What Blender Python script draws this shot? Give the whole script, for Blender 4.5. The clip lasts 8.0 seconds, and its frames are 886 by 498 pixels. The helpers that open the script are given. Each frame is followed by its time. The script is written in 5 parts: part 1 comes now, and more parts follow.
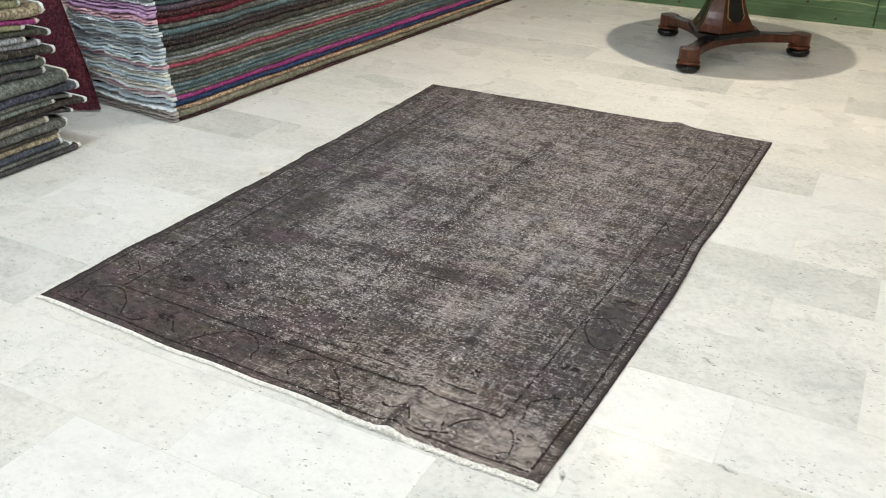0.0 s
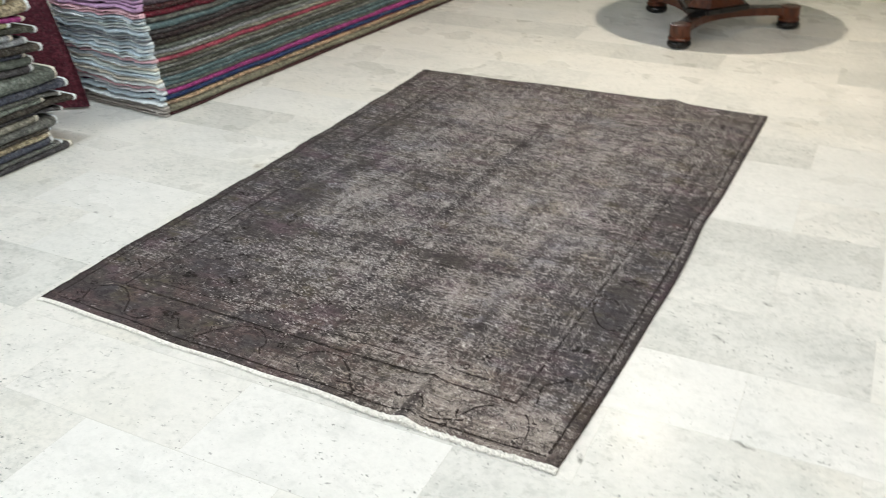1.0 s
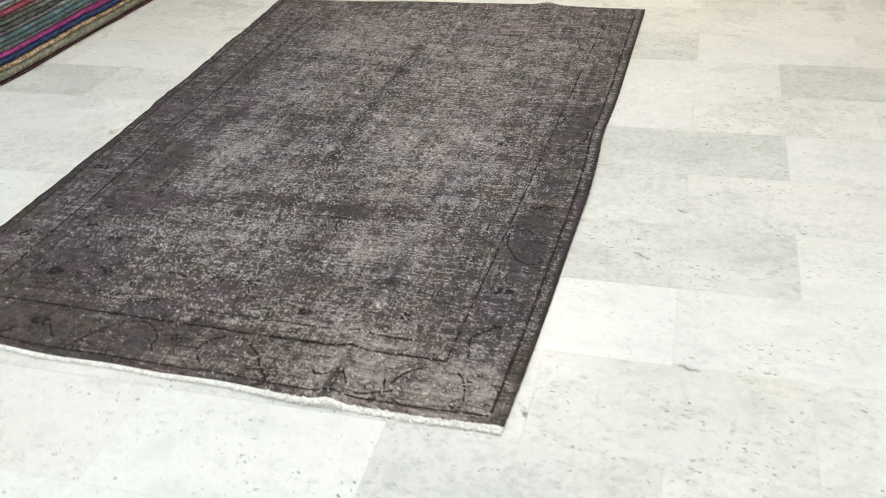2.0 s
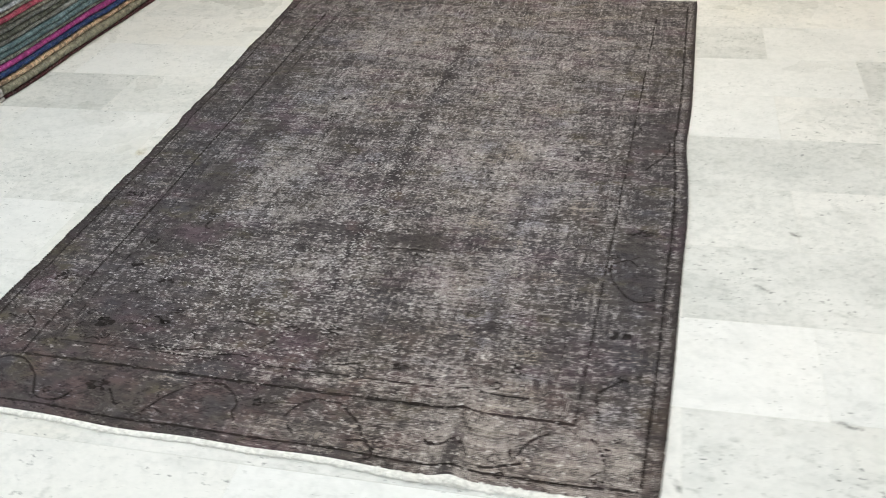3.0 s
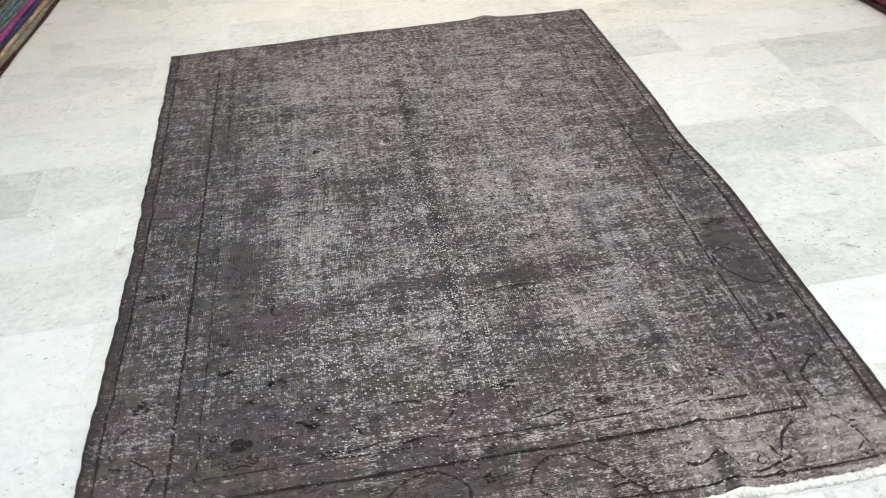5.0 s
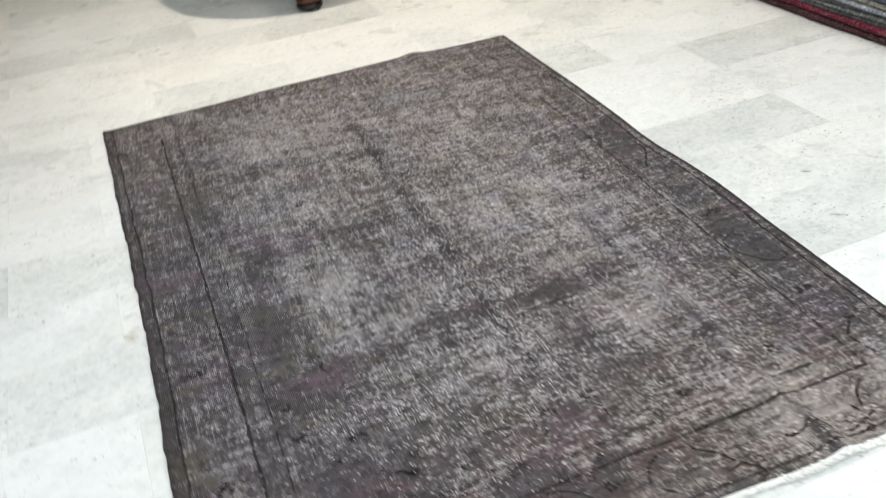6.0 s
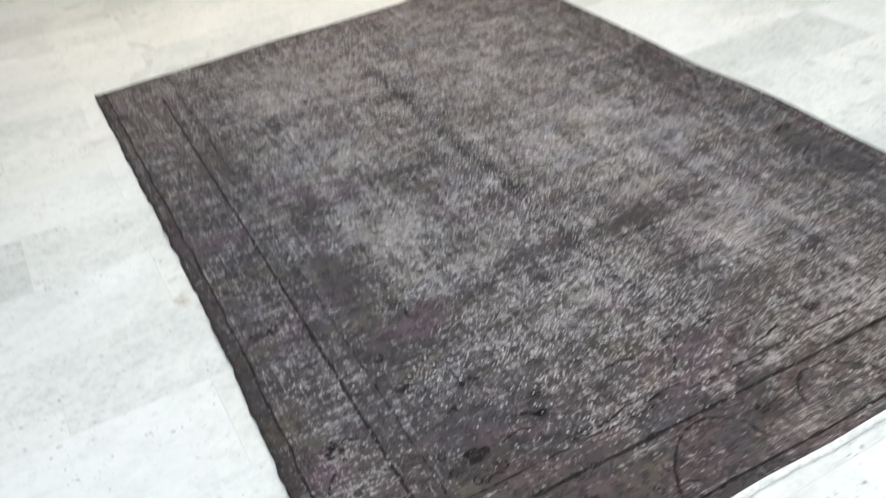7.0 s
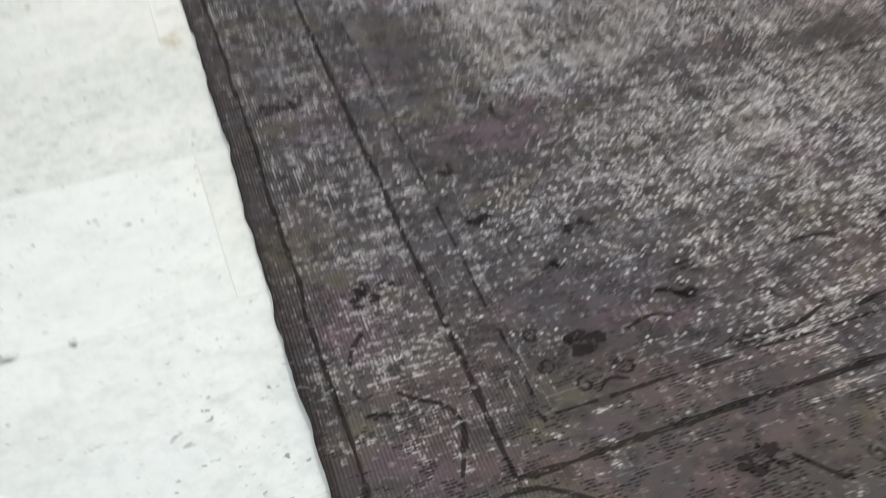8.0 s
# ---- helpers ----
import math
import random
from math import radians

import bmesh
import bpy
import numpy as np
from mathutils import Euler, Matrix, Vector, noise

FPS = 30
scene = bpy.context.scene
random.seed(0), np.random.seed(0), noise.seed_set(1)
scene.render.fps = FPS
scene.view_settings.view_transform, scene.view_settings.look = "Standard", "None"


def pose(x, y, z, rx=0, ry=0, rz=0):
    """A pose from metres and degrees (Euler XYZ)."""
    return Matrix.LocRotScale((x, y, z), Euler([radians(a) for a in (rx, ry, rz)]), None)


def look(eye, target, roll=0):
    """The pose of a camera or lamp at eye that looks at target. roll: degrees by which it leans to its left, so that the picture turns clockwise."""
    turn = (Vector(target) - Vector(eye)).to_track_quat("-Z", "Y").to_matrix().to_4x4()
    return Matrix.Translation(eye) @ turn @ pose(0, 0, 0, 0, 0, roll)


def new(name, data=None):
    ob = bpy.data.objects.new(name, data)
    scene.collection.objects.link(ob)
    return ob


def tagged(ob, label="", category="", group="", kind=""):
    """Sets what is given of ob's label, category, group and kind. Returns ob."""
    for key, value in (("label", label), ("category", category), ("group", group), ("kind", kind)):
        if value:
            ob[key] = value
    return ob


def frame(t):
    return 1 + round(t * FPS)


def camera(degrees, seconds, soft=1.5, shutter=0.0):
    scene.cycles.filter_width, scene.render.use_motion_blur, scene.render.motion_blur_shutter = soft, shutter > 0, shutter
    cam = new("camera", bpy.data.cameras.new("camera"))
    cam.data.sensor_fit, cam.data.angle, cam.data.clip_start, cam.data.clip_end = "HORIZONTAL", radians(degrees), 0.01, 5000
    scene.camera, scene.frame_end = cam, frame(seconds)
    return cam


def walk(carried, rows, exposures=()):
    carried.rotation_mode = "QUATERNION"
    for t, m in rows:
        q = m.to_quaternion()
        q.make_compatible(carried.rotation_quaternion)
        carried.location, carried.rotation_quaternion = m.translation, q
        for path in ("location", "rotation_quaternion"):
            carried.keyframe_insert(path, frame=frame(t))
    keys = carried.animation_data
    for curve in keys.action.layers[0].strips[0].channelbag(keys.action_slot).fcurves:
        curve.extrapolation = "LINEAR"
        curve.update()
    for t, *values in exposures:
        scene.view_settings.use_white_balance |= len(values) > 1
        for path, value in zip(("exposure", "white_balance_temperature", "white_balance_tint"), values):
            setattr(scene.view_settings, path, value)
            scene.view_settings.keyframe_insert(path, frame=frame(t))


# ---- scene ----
cam = camera(53.5, 8.0, soft=1.12, shutter=0.6)
PATH = [
    (0, (2.209, -1.517, 1.475), (1.396, 0.056, 0.546), 0.7),
    (0.5, (2.179, -1.519, 1.473), (1.36, 0.051, 0.543), -0.2),
    (1, (2.155, -1.522, 1.469), (1.372, 0.049, 0.51), -1.0),
    (1.5, (2.118, -1.481, 1.45), (1.501, 0.108, 0.404), -3.2),
    (1.7, (2.081, -1.424, 1.428), (1.528, 0.16, 0.34), -3.9),
    (2.8, (1.714, -1.132, 1.449), (1.252, 0.428, 0.286), -5.2),
    (3, (1.607, -1.117, 1.442), (1.179, 0.443, 0.266), -4.9),
    (3.5, (1.319, -1.113, 1.456), (1.022, 0.458, 0.254), -4.7),
    (4, (1.065, -1.023, 1.428), (0.934, 0.586, 0.247), -5.8),
    (4.5, (0.811, -0.997, 1.427), (0.83, 0.631, 0.266), -5.6),
    (4.7, (0.708, -1.032, 1.431), (0.811, 0.596, 0.274), -4.7),
    (5.8, (0.192, -0.985, 1.455), (0.686, 0.597, 0.336), -5.7),
    (6, (0.108, -0.916, 1.456), (0.66, 0.661, 0.357), -6.6),
    (6.5, (-0.079, -0.815, 1.411), (0.611, 0.767, 0.4), -7.5),
    (7, (-0.19, -0.676, 1.29), (0.47, 0.823, 0.142), -8.1),
    (7.5, (-0.152, -0.401, 1.027), (0.417, 1.049, -0.228), -3.3),
    (8, (-0.123, -0.187, 0.855), (0.382, 1.104, -0.587), -0.0),
]
WHITE = [(0.0, -0.09, 6480, 10), (1.7, -0.09, 6430, 10), (3.5, -0.11, 6290, 10), (4.5, 0.04, 6200, 10), (6.5, 0.07, 6080, 10), (7.3, 0.04, 6030, 10), (8.0, -0.03, 6280, 10)]
walk(cam, [(t, look(eye, target, roll)) for t, eye, target, roll in PATH], WHITE)


# ---- light ----
world = bpy.data.worlds.new("world")
scene.world = world
world.use_nodes = True
world.node_tree.nodes["Background"].inputs["Color"].default_value = (0.75, 0.85, 1.0, 1)
world.node_tree.nodes["Background"].inputs["Strength"].default_value = 0.02

CEILING_Z = 2.92
# square panels are unseen, added as soft fill for the whole room
FILL_PANELS = [(x, y) for y in (-2.8, -0.9, 1.0) for x in (-0.9, 1.4, 3.4)]
PANEL_WATTS = 14.5
COOL, WARM = (0.93, 0.97, 1.0), (1.0, 0.88, 0.70)
BACK_COOL, EAST_WARM = (0.86, 0.96, 1.0), (1.0, 0.955, 0.91)
DOWNLIGHTS = [  # x, y, watts, colour
    (1.14, 3.52, 64.0, (1.0, 0.88, 0.70)), (2.75, 3.6, 18.0, (1.0, 0.78, 0.52)), (-0.2, 7.0, 10.0, COOL),
    (2.05, 12.0, 14.0, WARM), (0.32, 10.5, 14.0, WARM), (-0.6, 11.3, 10.0, COOL)]


def area_lamp(x, y, z, shape, size, watts, colour):
    data = bpy.data.lights.new("ceiling_lamp", "AREA")
    data.shape, data.size, data.energy, data.color = shape, size, watts, colour
    ob = new("ceiling_lamp", data)
    ob.matrix_world = pose(x, y, z)
    return ob


# added fill, stronger on the left and in the farthest row
for lx, ly in FILL_PANELS:
    area_lamp(lx, ly, CEILING_Z - 0.045, "SQUARE", 0.54, PANEL_WATTS * (1.25 if lx < 0 else 1.0) * (1.14 if ly > 0 else 1.0), EAST_WARM if lx > 3 else COOL if ly < 0 else BACK_COOL)
for lx, ly, watts, tint in DOWNLIGHTS:
    area_lamp(lx, ly, CEILING_Z - 0.03, "DISK", 0.13, watts, tint)


# ---- helpers of this scene ----
def bm_mesh(name, bm, smooth=False):
    me = bpy.data.meshes.new(name)
    bm.to_mesh(me)
    bm.free()
    if smooth:
        me.polygons.foreach_set("use_smooth", [True] * len(me.polygons))
    return me


def grid_mesh(name, verts, faces, smooth=True):
    me = bpy.data.meshes.new(name)
    me.from_pydata([tuple(v) for v in verts], [], faces)
    if smooth:
        me.polygons.foreach_set("use_smooth", [True] * len(me.polygons))
    me.update()
    return me


def part(name, data, material, parent=None, label="", smooth=False):
    """Link a bmesh or mesh as one object, under parent where one is given."""
    me = bm_mesh(name, data, smooth) if isinstance(data, bmesh.types.BMesh) else data
    if not me.materials:
        me.materials.append(material)
    ob = new(name, me)
    if parent:
        ob.parent = parent
    return tagged(ob, label) if label else ob


def empty(name, x, y, z=0.0):
    ob = new(name)
    ob.empty_display_size = 0.1
    ob.matrix_world = pose(x, y, z)
    return ob


def add_box(bm, x0, x1, y0, y1, z0, z1, bevel=0.0):
    made = bmesh.ops.create_cube(bm, size=1.0, matrix=Matrix.Translation(((x0 + x1) / 2, (y0 + y1) / 2, (z0 + z1) / 2))
                                 @ Matrix.Diagonal((x1 - x0, y1 - y0, z1 - z0, 1)))
    if bevel:
        edges = list({e for v in made["verts"] for e in v.link_edges})
        bmesh.ops.bevel(bm, geom=edges, offset=bevel, segments=2, affect="EDGES", profile=0.6)
    return bm


def lathe(profile, n=32, cx=0.0, cy=0.0):
    """A turned form from (radius, height) pairs."""
    bm = bmesh.new()
    rings = []
    for r, z in profile:
        rings.append([bm.verts.new((cx + r * math.cos(2 * math.pi * i / n), cy + r * math.sin(2 * math.pi * i / n), z)) for i in range(n)])
    for a, b in zip(rings, rings[1:]):
        for i in range(n):
            bm.faces.new((a[i], a[(i + 1) % n], b[(i + 1) % n], b[i]))
    bm.faces.new(rings[0][::-1])
    bm.faces.new(rings[-1])
    return bm


def wob(a, b=0.0, c=0.0):
    return noise.noise((a, b, c))


# ---- materials ----
class Nodes:
    """Short forms for building a node material."""

    def __init__(self, name, roughness=0.5, metallic=0.0, specular=0.5):
        self.mat = bpy.data.materials.new(name)
        self.mat.use_nodes = True
        self.tree = self.mat.node_tree
        self.bsdf = self.tree.nodes["Principled BSDF"]
        self.bsdf.inputs["Roughness"].default_value = roughness
        self.bsdf.inputs["Metallic"].default_value = metallic
        self.bsdf.inputs["Specular IOR Level"].default_value = specular

    def node(self, kind, **inputs):
        nd = self.tree.nodes.new(kind)
        for key, value in inputs.items():
            self.put(nd.inputs[key.replace("_", " ")], value)
        return nd

    def put(self, socket, value):
        if isinstance(value, bpy.types.NodeSocket):
            self.tree.links.new(value, socket)
        elif isinstance(value, tuple) and len(value) == 3 and socket.type == "RGBA":
            socket.default_value = (*value, 1)
        else:
            socket.default_value = value

    def coords(self, scale=(1, 1, 1), offset=None, turn=(0, 0, 0), kind="Object"):
        tc = self.tree.nodes.new("ShaderNodeTexCoord").outputs[kind]
        if offset is not None:
            add = self.tree.nodes.new("ShaderNodeVectorMath")
            self.put(add.inputs[0], tc)
            self.put(add.inputs[1], offset)
            tc = add.outputs[0]
        mp = self.tree.nodes.new("ShaderNodeMapping")
        self.put(mp.inputs["Vector"], tc)
        mp.inputs["Rotation"].default_value = turn
        mp.inputs["Scale"].default_value = scale
        return mp.outputs[0]

    def noise(self, vector, scale=1.0, detail=2.0, rough=0.5, distortion=0.0):
        return self.node("ShaderNodeTexNoise", Vector=vector, Scale=scale, Detail=detail, Roughness=rough, Distortion=distortion).outputs["Fac"]

    def math(self, op, a, b=0.0, clamp=False):
        nd = self.tree.nodes.new("ShaderNodeMath")
        nd.operation, nd.use_clamp = op, clamp
        self.put(nd.inputs[0], a)
        self.put(nd.inputs[1], b)
        return nd.outputs[0]

    def ramp(self, value, lo, hi, to_lo=0.0, to_hi=1.0, smooth=True):
        nd = self.tree.nodes.new("ShaderNodeMapRange")
        nd.interpolation_type = "SMOOTHSTEP" if smooth else "LINEAR"
        for key, v in (("Value", value), ("From Min", lo), ("From Max", hi), ("To Min", to_lo), ("To Max", to_hi)):
            self.put(nd.inputs[key], v)
        return nd.outputs[0]

    def mix(self, fac, a, b):
        nd = self.tree.nodes.new("ShaderNodeMix")
        nd.data_type = "RGBA"
        self.put(nd.inputs[0], fac)
        self.put(nd.inputs[6], a)
        self.put(nd.inputs[7], b)
        return nd.outputs[2]

    def random(self):
        return self.tree.nodes.new("ShaderNodeObjectInfo").outputs["Random"]

    def attribute(self, name):
        nd = self.tree.nodes.new("ShaderNodeAttribute")
        nd.attribute_name = name
        return nd.outputs["Fac"]

    def bump(self, height, strength=0.3, distance=0.002):
        nd = self.node("ShaderNodeBump", Height=height, Strength=strength, Distance=distance)
        self.put(self.bsdf.inputs["Normal"], nd.outputs[0])

    def done(self, colour=None, roughness=None):
        if colour is not None:
            self.put(self.bsdf.inputs["Base Color"], colour)
        if roughness is not None:
            self.put(self.bsdf.inputs["Roughness"], roughness)
        return self.mat


def plaster(name, colour):
    m = Nodes(name, 0.85)
    v = m.coords()
    grain = m.noise(v, 60, 4)
    stain = m.noise(v, 1.2, 3)
    col = m.mix(m.ramp(stain, 0.35, 0.7), colour, tuple(c * 0.88 for c in colour))
    m.bump(grain, 0.15, 0.002)
    return m.done(col)


def marble(name, pale, grey, cloud_lo, cloud_hi, fleck, speck_from):
    """Polished, slightly worn white marble; every tile is cut from another place of the block."""
    m = Nodes(name, 0.30, specular=0.12)
    rnd = m.random()
    shift = m.tree.nodes.new("ShaderNodeCombineXYZ")
    m.put(shift.inputs[0], m.math("MULTIPLY", rnd, 61.0))
    m.put(shift.inputs[1], m.math("MULTIPLY", rnd, 37.0))
    m.put(shift.inputs[2], m.math("MULTIPLY", rnd, 13.0))
    v = m.coords(offset=shift.outputs[0])
    vt = m.coords(scale=(1.0, 1.6, 1), offset=shift.outputs[0], turn=(0, 0, 0.5))
    cloud = m.noise(vt, 2.6, 3, 0.5, 0.2)
    lift = m.math("ADD", cloud, m.math("MULTIPLY", m.math("SUBTRACT", rnd, 0.5), 0.38))
    base = m.mix(m.ramp(lift, cloud_lo, cloud_hi), pale, grey)
    # warm mineral bloom
    bloom = m.noise(v, 1.7, 2)
    base = m.mix(m.ramp(bloom, 0.52, 0.80, 0.0, 0.25), base, (0.66, 0.62, 0.50))
    # short grey flecks that lie along the bedding, gathered in drifts
    drift = m.noise(vt, 4.5, 3)
    flecks = m.noise(m.coords(scale=(1.0, 1.4, 1), offset=shift.outputs[0], turn=(0, 0, 0.55)), 30, 4, 0.65, 0.2)
    mask = m.math("MULTIPLY", m.ramp(flecks, 0.50, 0.85), m.ramp(drift, 0.30, 0.62))
    base = m.mix(m.math("MULTIPLY", mask, 0.65 * fleck), base, (0.24, 0.26, 0.24))
    smudge = m.noise(m.coords(scale=(1.0, 1.5, 1), offset=shift.outputs[0], turn=(0, 0, 0.55)), 6, 5, 0.65, 0.5)
    base = m.mix(m.ramp(smudge, 0.46, 0.78, 0.0, 0.36), base, (0.42, 0.44, 0.425))
    # single dark mineral specks, drawn out along the tile
    speck = m.noise(m.coords(scale=(62, 96, 1), offset=shift.outputs[0], turn=(0, 0, 0.10)), 1.0, 2, 0.5, 0.3)
    speck = m.math("MULTIPLY", m.ramp(speck, speck_from, speck_from + 0.06), m.ramp(drift, 0.34, 0.62, 0.10, 0.85))
    base = m.mix(speck, base, (0.16, 0.17, 0.165))
    # granular grey mottling, uneven from place to place
    mottle = m.noise(m.coords(scale=(1, 1.15, 1), offset=shift.outputs[0]), 40, 5, 0.75)
    base = m.mix(m.math("MULTIPLY", m.ramp(mottle, 0.42, 0.66), m.ramp(lift, 0.34, 0.62, 0.10 * fleck, 0.40 * fleck)), base, (0.40, 0.415, 0.40))
    fine = m.noise(m.coords(scale=(90, 190, 1), offset=shift.outputs[0]), 1.0, 1)
    base = m.mix(m.math("MULTIPLY", m.ramp(fine, 0.68, 0.76), m.ramp(drift, 0.42, 0.62, 0.0, 0.40)), base, (0.22, 0.23, 0.22))
    grain = m.noise(v, 75, 4, 0.7)
    base = m.mix(m.ramp(grain, 0.42, 0.72, 0.0, 0.12), base, (0.40, 0.42, 0.40))
    scuff = m.noise(v, 3, 3)
    m.bump(m.noise(v, 30, 2), 0.015, 0.002)
    return m.done(base, m.ramp(scuff, 0.3, 0.7, 0.26, 0.38))


def rug_wool(name, worn_shift, dark, warm):
    """Over-dyed, sheared wool: pale cotton shows in weft dashes, flecks and warp ribs where the pile is gone."""
    m = Nodes(name, 0.95, specular=0.12)
    v = m.coords()
    wear, ribbed = m.attribute("wear"), m.attribute("rib")
    mid = m.noise(m.coords(scale=(1, 1.8, 1)), 22, 3, 0.6)
    # dye: brown-grey ground with plum, slate, olive and rust clouds
    pile = m.mix(m.ramp(m.noise(v, 3.0, 4, 0.6), 0.38, 0.62), dark, warm)
    for k, (scale, lo, hi, most, gain, tint) in enumerate([
            (4.2, 0.50, 0.68, 0.75, 1.45, (1.12, 0.84, 0.98)), (5.0, 0.53, 0.70, 0.50, 1.20, (0.86, 0.97, 1.15)),
            (6.0, 0.55, 0.70, 0.70, 1.55, (1.05, 1.02, 0.62)), (6.0, 0.58, 0.78, 0.50, 1.50, (1.25, 0.78, 0.74))]):
        cloud = m.noise(m.coords(scale=(1, 1.5, 1), offset=(4.0 + 3 * k, 2.0 + 5 * k, 0)), scale, 3, 0.6)
        pile = m.mix(m.ramp(cloud, lo, hi, 0.0, most), pile, tuple(gain * a * b for a, b in zip(dark, tint)))
    ends = m.tree.nodes.new("ShaderNodeSeparateXYZ")
    m.put(ends.inputs[0], v)
    rust = m.math("MULTIPLY", m.ramp(m.noise(m.coords(scale=(1, 1.4, 1), offset=(41, 3, 0)), 8.0, 3, 0.6), 0.44, 0.62), m.ramp(ends.outputs[1], 0.20, 0.52, 0.55, 0.0))
    pile = m.mix(rust, pile, tuple(1.5 * a * b for a, b in zip(dark, (1.22, 0.88, 0.84))))
    pile = m.mix(m.ramp(mid, 0.47, 0.68, 0.0, 0.60), pile, tuple(c * 0.45 for c in dark))
    # how bare: slow drifts, patches a hand wide, and long streaks along the weft
    drift = m.noise(m.coords(scale=(1, 1.7, 1), offset=(3, 7, 0)), 7.0, 5, 0.65)
    patch = m.noise(m.coords(scale=(1, 2.2, 1), offset=(13, 5, 0)), 17.0, 3, 0.6)
    streak = m.noise(m.coords(scale=(4.5, 120, 1)), 1.0, 3, 0.65)
    fleck = m.noise(m.coords(scale=(70, 100, 1)), 1.0, 2, 0.6)
    length = m.noise(m.coords(scale=(34, 1.6, 1), offset=(5, 2, 0)), 1.0, 3, 0.65)
    strand = m.noise(m.coords(scale=(130, 7, 1), offset=(8, 1, 0)), 1.0, 2, 0.6)
    local = m.math("ADD", wear, worn_shift - 0.5)
    for field, gain in ((drift, 0.80), (patch, 0.70), (streak, 1.05), (length, 0.75), (strand, 0.55), (fleck, 0.85), (m.math("ADD", ribbed, 0.5), 0.20)):
        local = m.math("ADD", local, m.math("MULTIPLY", m.math("SUBTRACT", field, 0.5), gain))
    chance = m.ramp(local, -0.20, 0.50, 0.015, 0.97)
    # the threads, bent a little so that no row runs true
    sway = m.node("ShaderNodeTexNoise", Vector=v, Scale=14.0, Detail=5.0, Roughness=0.72).outputs["Color"]
    bent = m.tree.nodes.new("ShaderNodeVectorMath")
    bent.operation = "MULTIPLY_ADD"
    m.put(bent.inputs[0], sway)
    bent.inputs[1].default_value = (0.011, 0.0075, 0.0)
    m.put(bent.inputs[2], v)
    split = m.tree.nodes.new("ShaderNodeSeparateXYZ")
    m.put(split.inputs[0], bent.outputs[0])
    straight = m.tree.nodes.new("ShaderNodeSeparateXYZ")
    m.put(straight.inputs[0], v)

    def dashes(u, w, length, height, seed, thin=0.0):
        across = m.math("MULTIPLY", w, 1 / height)
        row = m.math("FLOOR", across)
        jog = m.tree.nodes.new("ShaderNodeTexWhiteNoise")
        jog.noise_dimensions = "1D"
        m.put(jog.inputs["W"], m.math("ADD", row, seed))
        along = m.math("ADD", m.math("MULTIPLY", u, 1 / length), m.math("MULTIPLY", jog.outputs["Value"], 9.0))
        cell = m.tree.nodes.new("ShaderNodeCombineXYZ")
        m.put(cell.inputs[0], m.math("FLOOR", along))
        m.put(cell.inputs[1], row)
        rand = m.tree.nodes.new("ShaderNodeTexWhiteNoise")
        rand.noise_dimensions = "2D"
        m.put(rand.inputs["Vector"], cell.outputs[0])
        body = m.math("MULTIPLY", m.ramp(m.math("ABSOLUTE", m.math("SUBTRACT", m.math("FRACT", along), 0.5)), 0.36, 0.49, 1.0, 0.0),
                      m.ramp(m.math("ABSOLUTE", m.math("SUBTRACT", m.math("FRACT", across), 0.5)), 0.20 - thin, 0.44 - thin, 1.0, 0.0))
        return rand.outputs["Value"], body

    def lit(rand_body, gain):
        return m.math("MULTIPLY", m.ramp(m.math("SUBTRACT", m.math("MULTIPLY", chance, gain), rand_body[0]), -0.03, 0.10), rand_body[1])

    bx, by, sx, sy = split.outputs[0], split.outputs[1], straight.outputs[0], straight.outputs[1]
    ribs = m.math("MAXIMUM", ribbed, m.ramp(m.noise(m.coords(offset=(1, 21, 0)), 6.5, 3, 0.6), 0.46, 0.64, 0.22, 0.95))
    weft = m.math("MAXIMUM", lit(dashes(bx, by, 0.0105, 0.0034, 3.0), 0.50), lit(dashes(bx, by, 0.0056, 0.0037, 51.0), 0.66))
    pick = m.ramp(m.math("ABSOLUTE", m.math("SUBTRACT", m.math("FRACT", m.math("MULTIPLY", by, 1 / 0.0046)), 0.5)), 0.20, 0.48, 1.0, 0.35)
    warp = m.math("MULTIPLY", m.math("MAXIMUM", lit(dashes(sy, sx, 0.032, 0.0046, 23.0, 0.08), 0.70), lit(dashes(sy, sx, 0.0105, 0.0046, 123.0, 0.04), 0.60)), pick)
    thread = lit(dashes(bx, by, 0.060, 0.0030, 71.0), 0.16)
    bare = m.math("ADD", m.math("MULTIPLY", weft, m.ramp(ribs, 0.2, 1.0, 1.0, 0.12)), m.math("MULTIPLY", warp, m.ramp(ribs, 0.0, 0.7, 0.15, 1.0)), True)
    bare = m.math("MAXIMUM", bare, thread)
    knots = m.ramp(m.noise(m.coords(scale=(1, 1.3, 1), offset=(2, 11, 0)), 34, 3, 0.65), 0.47, 0.64)
    r3, b3 = dashes(bx, by, 0.0085, 0.0042, 97.0)
    dark_bits = m.math("MULTIPLY", m.ramp(m.math("SUBTRACT", m.math("MULTIPLY", knots, 0.9), r3), -0.04, 0.08), b3)
    cotton = m.mix(m.noise(v, 11, 3), (0.76, 0.70, 0.69), (0.38, 0.35, 0.35))
    cotton = m.mix(m.ramp(m.noise(m.coords(scale=(1, 1.5, 1), offset=(31, 8, 0)), 4.5, 3, 0.6), 0.50, 0.68, 0.0, 0.7), cotton, (0.43, 0.43, 0.52))
    cotton = m.mix(m.ramp(m.noise(m.coords(scale=(1, 1.5, 1), offset=(17, 28, 0)), 5.5, 3, 0.6), 0.52, 0.70, 0.0, 0.7), cotton, (0.52, 0.44, 0.35))
    cotton = m.mix(0.18, cotton, pile)
